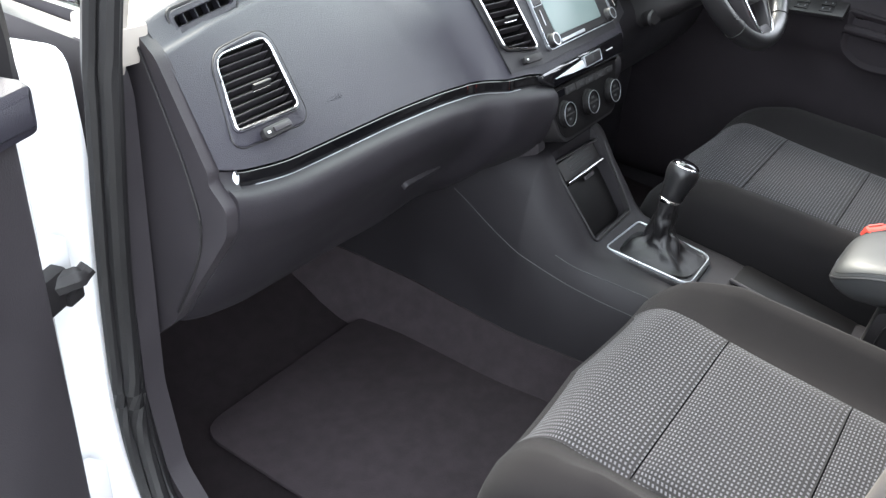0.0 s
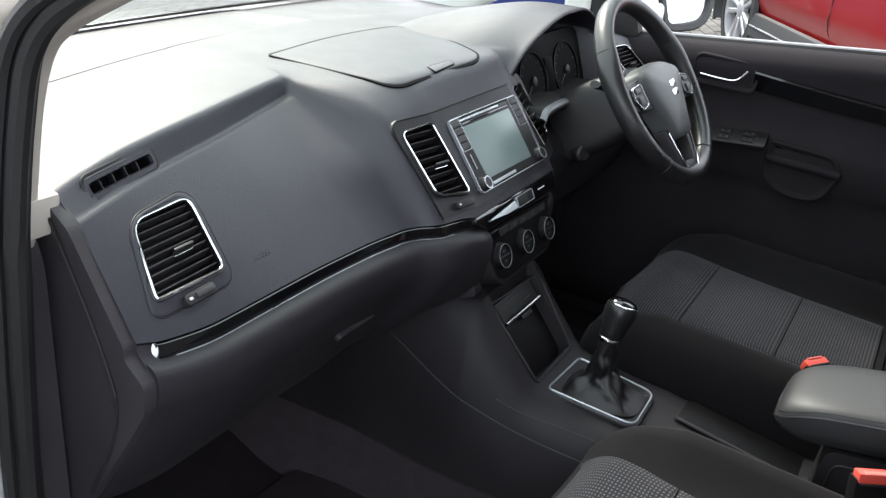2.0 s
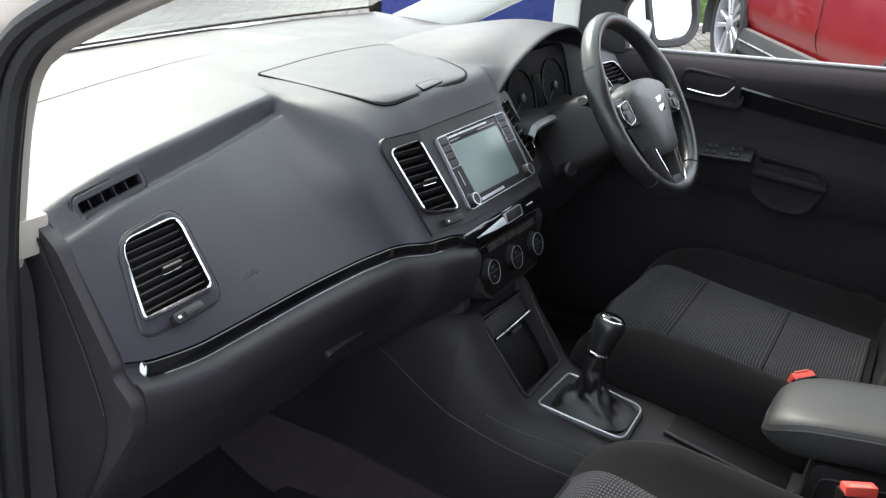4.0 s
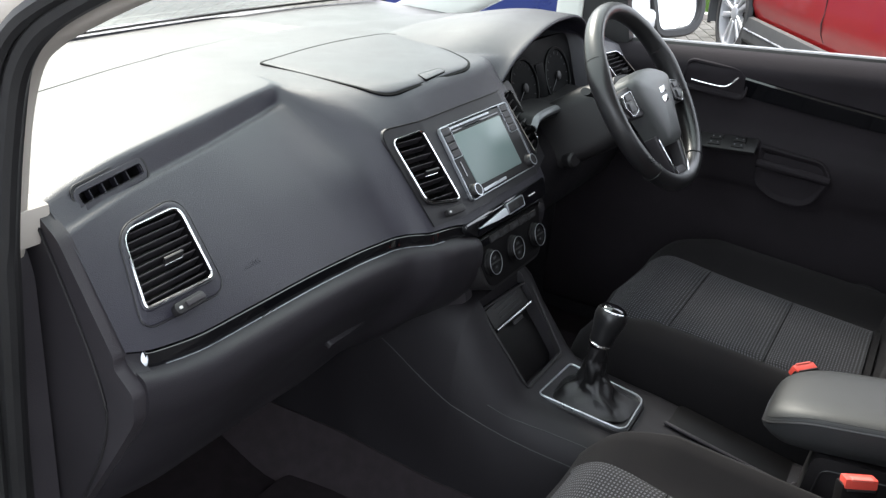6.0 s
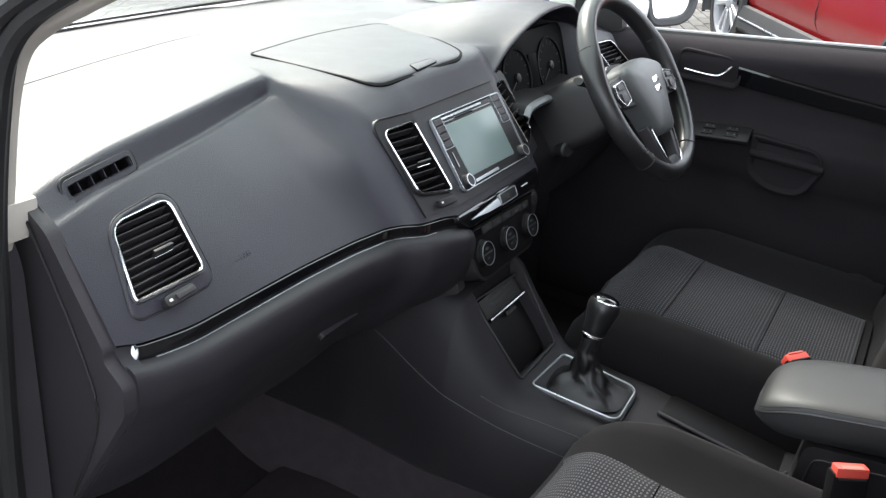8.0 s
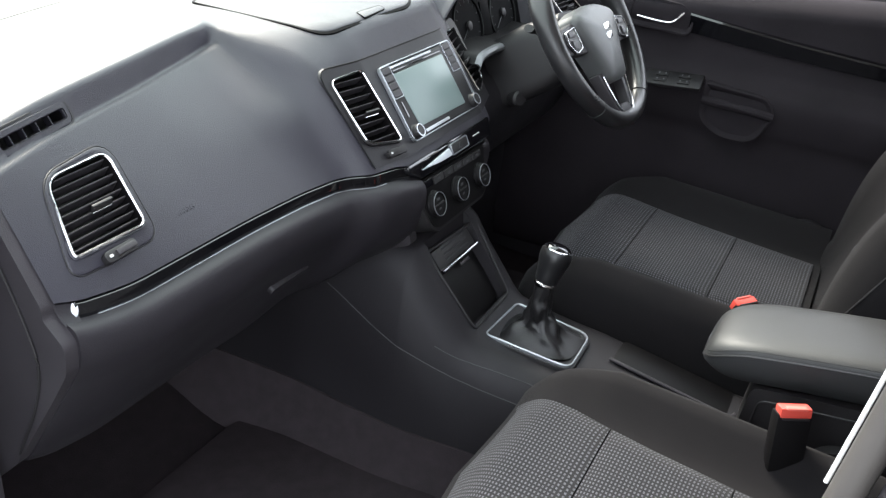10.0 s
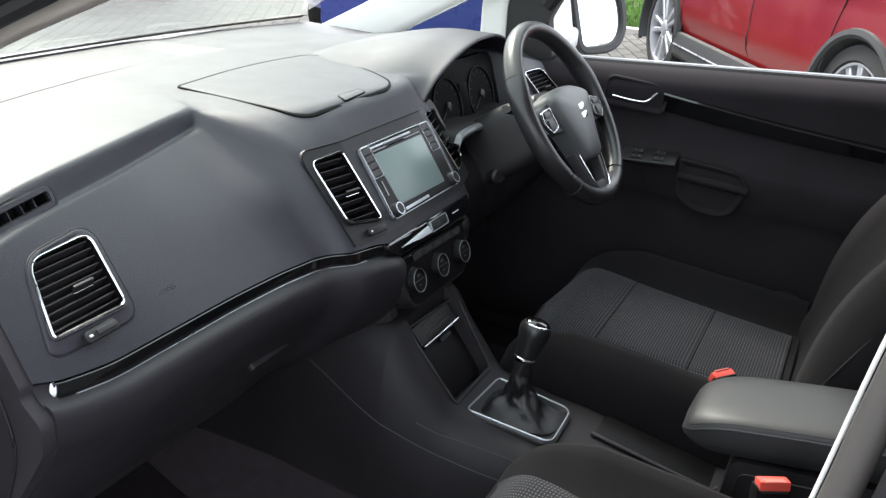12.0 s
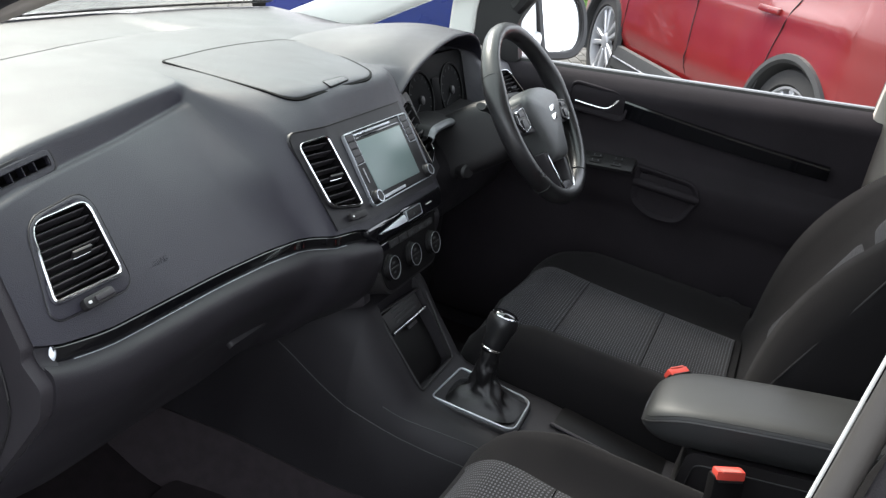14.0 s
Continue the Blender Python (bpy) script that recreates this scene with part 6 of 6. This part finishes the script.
def parked_car(name, label, paint, m, length, width, height, wb, r, clad, detailed):
    """A car about its middle: x along to the nose, y across, z up from the ground."""
    car = thing(name, label, "car")
    xf, xr = wb / 2, -wb / 2
    arch = r * 1.09
    hw = width / 2
    belt = (0.67 if clad else 0.60) * height

    def lower(x):
        """Foot of the body side, lifted over the wheels."""
        z = 0.24
        for c in (xf, xr):
            if abs(x - c) < arch:
                z = max(z, r + math.sqrt(arch * arch - (x - c) ** 2))
        return z

    def plan(x):
        t = abs(x) / (length / 2)
        return hw * (1 - 0.20 * max(0, (t - 0.72) / 0.28) ** 2.2)

    xs = sorted(set([round(v, 4) for v in np.linspace(-length / 2, length / 2, 60)] + [round(c + arch * math.cos(a), 4) for c in (xf, xr) for a in np.linspace(0, math.pi, 25)]))

    def deck(x):
        """Height of the shoulder along the car."""
        t = x / (length / 2)
        return belt - 0.02 + 0.05 * (-t) - 0.10 * max(0, (t - 0.55) / 0.45) ** 2

    for s in (-1, 1):
        rows = []
        for x in xs:
            z0, z1, w = lower(x), deck(x), plan(x)
            row = []
            for t in np.linspace(0, 1, 12):
                z = z0 + (z1 - z0) * t
                k = (z - 0.24) / (z1 - 0.24)
                bulge = 0.035 * math.sin(min(1, max(0, k)) * math.pi) - 0.02 * (1 - k) + 0.018 * math.exp(-((k - 0.30) / 0.06) ** 2) - 0.022 * math.exp(-((k - 0.20) / 0.07) ** 2) + 0.014 * math.exp(-((k - 0.80) / 0.05) ** 2)
                row.append(m @ Vector((x, s * (w + bulge - 0.03), z)))
            rows.append(row)
        bm, _ = grid_skin(rows)
        part("body_side", bm, paint, car, sharp=55)
        # glasshouse side
        rows = []
        for t in np.linspace(0, 1, 8):
            z = deck(0) - 0.01 + (height - 0.06 - deck(0)) * t
            x0, x1 = -length / 2 + 0.22 + 0.42 * t, length / 2 - 1.02 - 0.72 * t
            rows.append([m @ Vector((x, s * (plan(x) - 0.03 - 0.19 * t), z)) for x in np.linspace(x0, x1, 20)])
        bm, _ = grid_skin(rows)
        part("side_windows", bm, M_CARGLASS, car, "dark side windows")
        for xa in (-0.28, 0.72, -1.15):
            pts = [m @ Vector((xa - 0.10 * t, s * (plan(xa) - 0.026 - 0.19 * t), deck(0) - 0.01 + (height - 0.06 - deck(0)) * t)) for t in np.linspace(0, 1, 5)]
            part("window_post", tube(pts, 0.035, 6), M_BLACK, car)
        for c in (xf, xr):
            if clad:
                rows = []
                for a in np.linspace(-0.35, math.pi + 0.35, 30):
                    rows.append([m @ Vector((c + q * math.cos(a), s * (plan(c) + o), r + q * math.sin(a))) for q, o in ((arch - 0.03, -0.06), (arch - 0.012, 0.004), (arch + 0.004, 0.016), (arch + 0.030, 0.012), (arch + 0.038, -0.02))])
                bm, _ = grid_skin(rows)
                part("wheel_arch", bm, M_SILLCLAD, car, "grey wheel arch cladding")
            wm = m @ Matrix(((1, 0, 0, c), (0, 0, s, s * (plan(c) - 0.115)), (0, 1, 0, r), (0, 0, 0, 1)))
            car_wheel(car, wm, r, r * 0.74, 5, detailed)
        if clad:
            rows = []
            for x in np.linspace(xr + arch + 0.02, xf - arch - 0.02, 30):
                rows.append([m @ Vector((x, s * (plan(x) + o), z)) for o, z in ((-0.10, 0.20), (0.000, 0.21), (0.022, 0.235), (0.020, 0.30), (0.004, 0.375), (-0.02, 0.385))])
            bm, _ = grid_skin(rows)
            part("sill_cladding", bm, M_SILLCLAD, car, "grey sill cladding")
            part("sill_line", tube([m @ Vector((x, s * (plan(x) + 0.024), 0.300)) for x in np.linspace(xr + arch + 0.04, xf - arch - 0.04, 16)], 0.006, 8), M_SILVER, car)
        # door gaps and handles
        for xa, lean in ((0.92, -0.05), (-0.16, 0.0), (-1.02, -0.22)):
            pts = []
            for t in np.linspace(0, 1, 12):
                z = 0.40 + (deck(xa) - 0.42) * t
                k = (z - 0.24) / (deck(xa) - 0.24)
                bulge = 0.035 * math.sin(k * math.pi) - 0.02 * (1 - k) + 0.018 * math.exp(-((k - 0.30) / 0.06) ** 2) - 0.022 * math.exp(-((k - 0.20) / 0.07) ** 2) + 0.014 * math.exp(-((k - 0.80) / 0.05) ** 2)
                pts.append(m @ Vector((xa + lean * t * t, s * (plan(xa) + bulge - 0.0285), z)))
            part("door_gap", tube(pts, 0.0035, 6), M_BLACK, car)
        for xa in (-0.02, -0.98):
            part("door_handle", block(m @ Matrix.Translation((xa, s * (plan(xa) + 0.004), deck(xa) - 0.16)), 0.20, 0.03, 0.035, 0.012), paint, car)
        part("tail_lamp", block(m @ Matrix.Translation((-length / 2 + 0.14, s * (plan(-length / 2 + 0.14) - 0.02), deck(-length / 2) - 0.08)) @ Matrix.Rotation(radians(s * 14), 4, "Z"), 0.26, 0.06, 0.12, 0.02), M_REDPL, car)
        part("headlamp", block(m @ Matrix.Translation((length / 2 - 0.22, s * (plan(length / 2 - 0.22) - 0.04), deck(length / 2) - 0.06)) @ Matrix.Rotation(radians(-s * 16), 4, "Z"), 0.34, 0.08, 0.13, 0.03), M_CARGLASS, car)
    # ends, bonnet, roof
    for e in (-1, 1):
        rows = []
        for z in np.linspace(0.15, deck(e * length / 2), 8):
            rows.append([m @ Vector((e * (length / 2 + 0.09 * (1 - (y / hw) ** 2) + 0.03 * math.sin((z - 0.26) * 4)), y, z)) for y in np.linspace(-plan(length / 2) + 0.02, plan(length / 2) - 0.02, 15)])
        bm, _ = grid_skin(rows)
        part("bumper", bm, paint, car)
    rows = [[m @ Vector((x, y, deck(x) + 0.035 * (1 - (y / hw) ** 2))) for y in np.linspace(-plan(x) + 0.03, plan(x) - 0.03, 13)] for x in np.linspace(length / 2 + 0.03, length / 2 - 1.15, 10)]
    bm, _ = grid_skin(rows)
    part("bonnet", bm, paint, car)
    rows = []
    for t in np.linspace(0, 1, 16):
        x = length / 2 - 1.74 - (length - 2.38) * t
        rows.append([m @ Vector((x, y, height - 0.06 + 0.06 * (1 - (y / (hw - 0.2)) ** 2) * math.sin(0.5 + 2.1 * t))) for y in np.linspace(-hw + 0.22, hw - 0.22, 13)])
    bm, _ = grid_skin(rows)
    part("roof", bm, paint, car)
    for x0, x1, nm in ((length / 2 - 1.06, length / 2 - 1.74, "windscreen"), (-length / 2 + 0.16, -length / 2 + 0.64, "rear_window")):
        rows = [[m @ Vector((x0 + (x1 - x0) * t + (0.08 if nm == "windscreen" else -0.06) * (1 - (y / hw) ** 2), y * (1 - 0.18 * t), deck(x0) + (height - 0.05 - deck(x0)) * t)) for y in np.linspace(-hw + 0.08, hw - 0.08, 11)] for t in np.linspace(0, 1, 6)]
        bm, _ = grid_skin(rows)
        part(nm, bm, M_CARGLASS, car)
    bm = block(m @ Matrix.Translation((0, 0, 0.34)), wb - 2 * arch, width - 0.30, 0.30, 0.02)
    part("underbody", bm, M_BLACK, car)
    for c in (xf, xr):
        part("wheel_housing", lathe(m @ Matrix(((1, 0, 0, c), (0, 0, 1, 0), (0, 1, 0, r), (0, 0, 0, 1))), [(arch - 0.01, -hw + 0.10), (arch - 0.01, hw - 0.10)], 28), M_BLACK, car)
    return car


RED_YAW = 32.5
red_c = Vector((5.56, 0.68, 0)) - Vector((math.cos(radians(RED_YAW)), math.sin(radians(RED_YAW)), 0)) * 1.32
# the wheels that face the camera are on the car's right
off = Vector((-math.sin(radians(RED_YAW)), math.cos(radians(RED_YAW)), 0)) * 0.80
red_m = Matrix.Translation((red_c.x - off.x, red_c.y - off.y, gz(4.6) + 0.01)) @ Matrix.Rotation(radians(RED_YAW), 4, "Z")
parked_car("red_car", "glossy red parked car with grey cladding and alloy wheels", M_REDCAR, red_m, 4.36, 1.82, 1.60, 2.64, 0.345, True, True)
blue_m = Matrix.Translation((6.53, 3.34, gz(6.53))) @ Matrix.Rotation(radians(207.7), 4, "Z")
parked_car("blue_car", "dark blue parked car beyond the windscreen", M_BLUECAR, blue_m, 4.3, 1.80, 1.48, 2.60, 0.32, False, False)
grey_m = Matrix.Translation((5.86, 6.65, gz(5.86))) @ Matrix.Rotation(radians(213), 4, "Z")
parked_car("grey_car", "grey parked car beyond the windscreen", M_SILVERCAR, grey_m, 4.4, 1.80, 1.50, 2.65, 0.33, False, False)

# kerb and grass beyond the red car
KDIR = Vector((-0.21, 0.978, 0))
KOUT = Vector((0.978, 0.21, 0))
KAT = Vector((6.83, 1.29, 0))
kerb = thing("kerb", "pale concrete kerb along the grass", "kerb", kind="structure")
stone = None
for i in range(-9, 1):
    c = KAT + KDIR * (0.915 * i)
    m = Matrix.Translation((c.x, c.y, gz(c.x) - 0.033)) @ Matrix.Rotation(math.atan2(KDIR.y, KDIR.x), 4, "Z") @ Matrix.Rotation(math.atan(SLOPE * 0.5) * -1, 4, "Y")
    if stone is None:
        stone = part("kerb_stone", block(Matrix(), 0.905, 0.13, 0.18, 0.018, 2), M_KERB, kerb)
        stone.matrix_basis = m
    else:
        ob = new("kerb_stone", stone.data)
        ob.parent, ob.matrix_basis = kerb, m
rows = []
for a in np.linspace(-9, 0.4, 27):
    row = []
    for b in (0.05, 0.6, 1.5, 3, 6, 12, 25):
        p = KAT + KDIR * a + KOUT * b
        row.append((p.x, p.y, gz(min(p.x, 30)) + 0.045 + 0.03 * noise.noise((p.x, p.y, 0)) * min(1, b)))
    rows.append(row)
bm, _ = grid_skin(rows)
tagged(part("ground_verge", bm, M_SOIL), "green mown grass verge", "grass verge", kind="structure")
rng = np.random.default_rng(7)
verts, faces = [], []
for k in range(26000):
    a, b = rng.uniform(-3.5, 0.4), 0.07 + 6.0 * rng.random() ** 1.6
    p = KAT + KDIR * a + KOUT * b
    z = gz(p.x) + 0.04
    h, w, t = rng.uniform(0.03, 0.07), rng.uniform(0.004, 0.008) * (1 + b * 0.4), rng.uniform(0, 6.28)
    dx, dy, lx, ly = math.cos(t) * w, math.sin(t) * w, rng.normal(0, 0.015), rng.normal(0, 0.015)
    i = len(verts)
    verts += [(p.x - dx, p.y - dy, z), (p.x + dx, p.y + dy, z), (p.x + lx, p.y + ly, z + h)]
    faces.append((i, i + 1, i + 2))
me = bpy.data.meshes.new("grass")
me.from_pydata(verts, [], faces)
me.materials.append(M_GRASS)
tagged(new("grass", me), "short bright green mown grass", "grass", kind="stuff")

# block paving: pieces near the driver's window, the rest joined
YAW_B = radians(30)
bu, bv = Vector((math.cos(YAW_B), math.sin(YAW_B), 0)), Vector((-math.sin(YAW_B), math.cos(YAW_B), 0))
proto = None
verts, faces = [], []
cube = [(-1, -1, 0), (1, -1, 0), (1, 1, 0), (-1, 1, 0), (-0.96, -0.92, 1), (0.96, -0.92, 1), (0.96, 0.92, 1), (-0.96, 0.92, 1)]
quads = [(4, 5, 6, 7), (0, 1, 5, 4), (1, 2, 6, 5), (2, 3, 7, 6), (3, 0, 4, 7)]
tilt = Matrix.Rotation(-math.atan(SLOPE), 4, "Y")
for row in range(-40, 90):
    for col in range(5, 66):
        p = bu * (0.208 * col + (0.104 if row % 2 else 0)) + bv * (0.106 * row)
        if ((p - KAT).dot(KOUT) > -0.09 and (p - KAT).dot(KDIR) < 0.55) or p.x < 1.6 or p.y < -0.6 or p.y > 9 or p.x > 12:
            continue
        near = 5.4 < p.x < 7.2 and 0.9 < p.y < 2.0
        jit = rng.uniform(-0.002, 0.002)
        m = Matrix.Translation((p.x, p.y, gz(p.x) + 0.001 + jit)) @ tilt @ Matrix.Rotation(YAW_B + rng.normal(0, 0.006), 4, "Z")
        if near:
            if proto is None:
                me = bpy.data.meshes.new("paving_block")
                me.from_pydata([(a * 0.100, b * 0.049, c * 0.011) for a, b, c in cube], [], quads)
                me.materials.append(M_BLOCK)
                proto = me
            ob = new("paving_block", proto)
            ob.parent, ob.matrix_basis = ground, m
        else:
            i = len(verts)
            h = 0.011 if p.y < 2.3 else 0.004
            verts += [tuple(m @ Vector((a * 0.100, b * 0.049, c * h))) for a, b, c in cube]
            faces += [tuple(i + k for k in q) for q in quads]
me = bpy.data.meshes.new("paving")
me.from_pydata(verts, [], faces)
me.materials.append(M_BLOCK)
rest = new("paving", me)
tagged(rest, "grey rectangular paving blocks of the car park", "paving", kind="stuff")
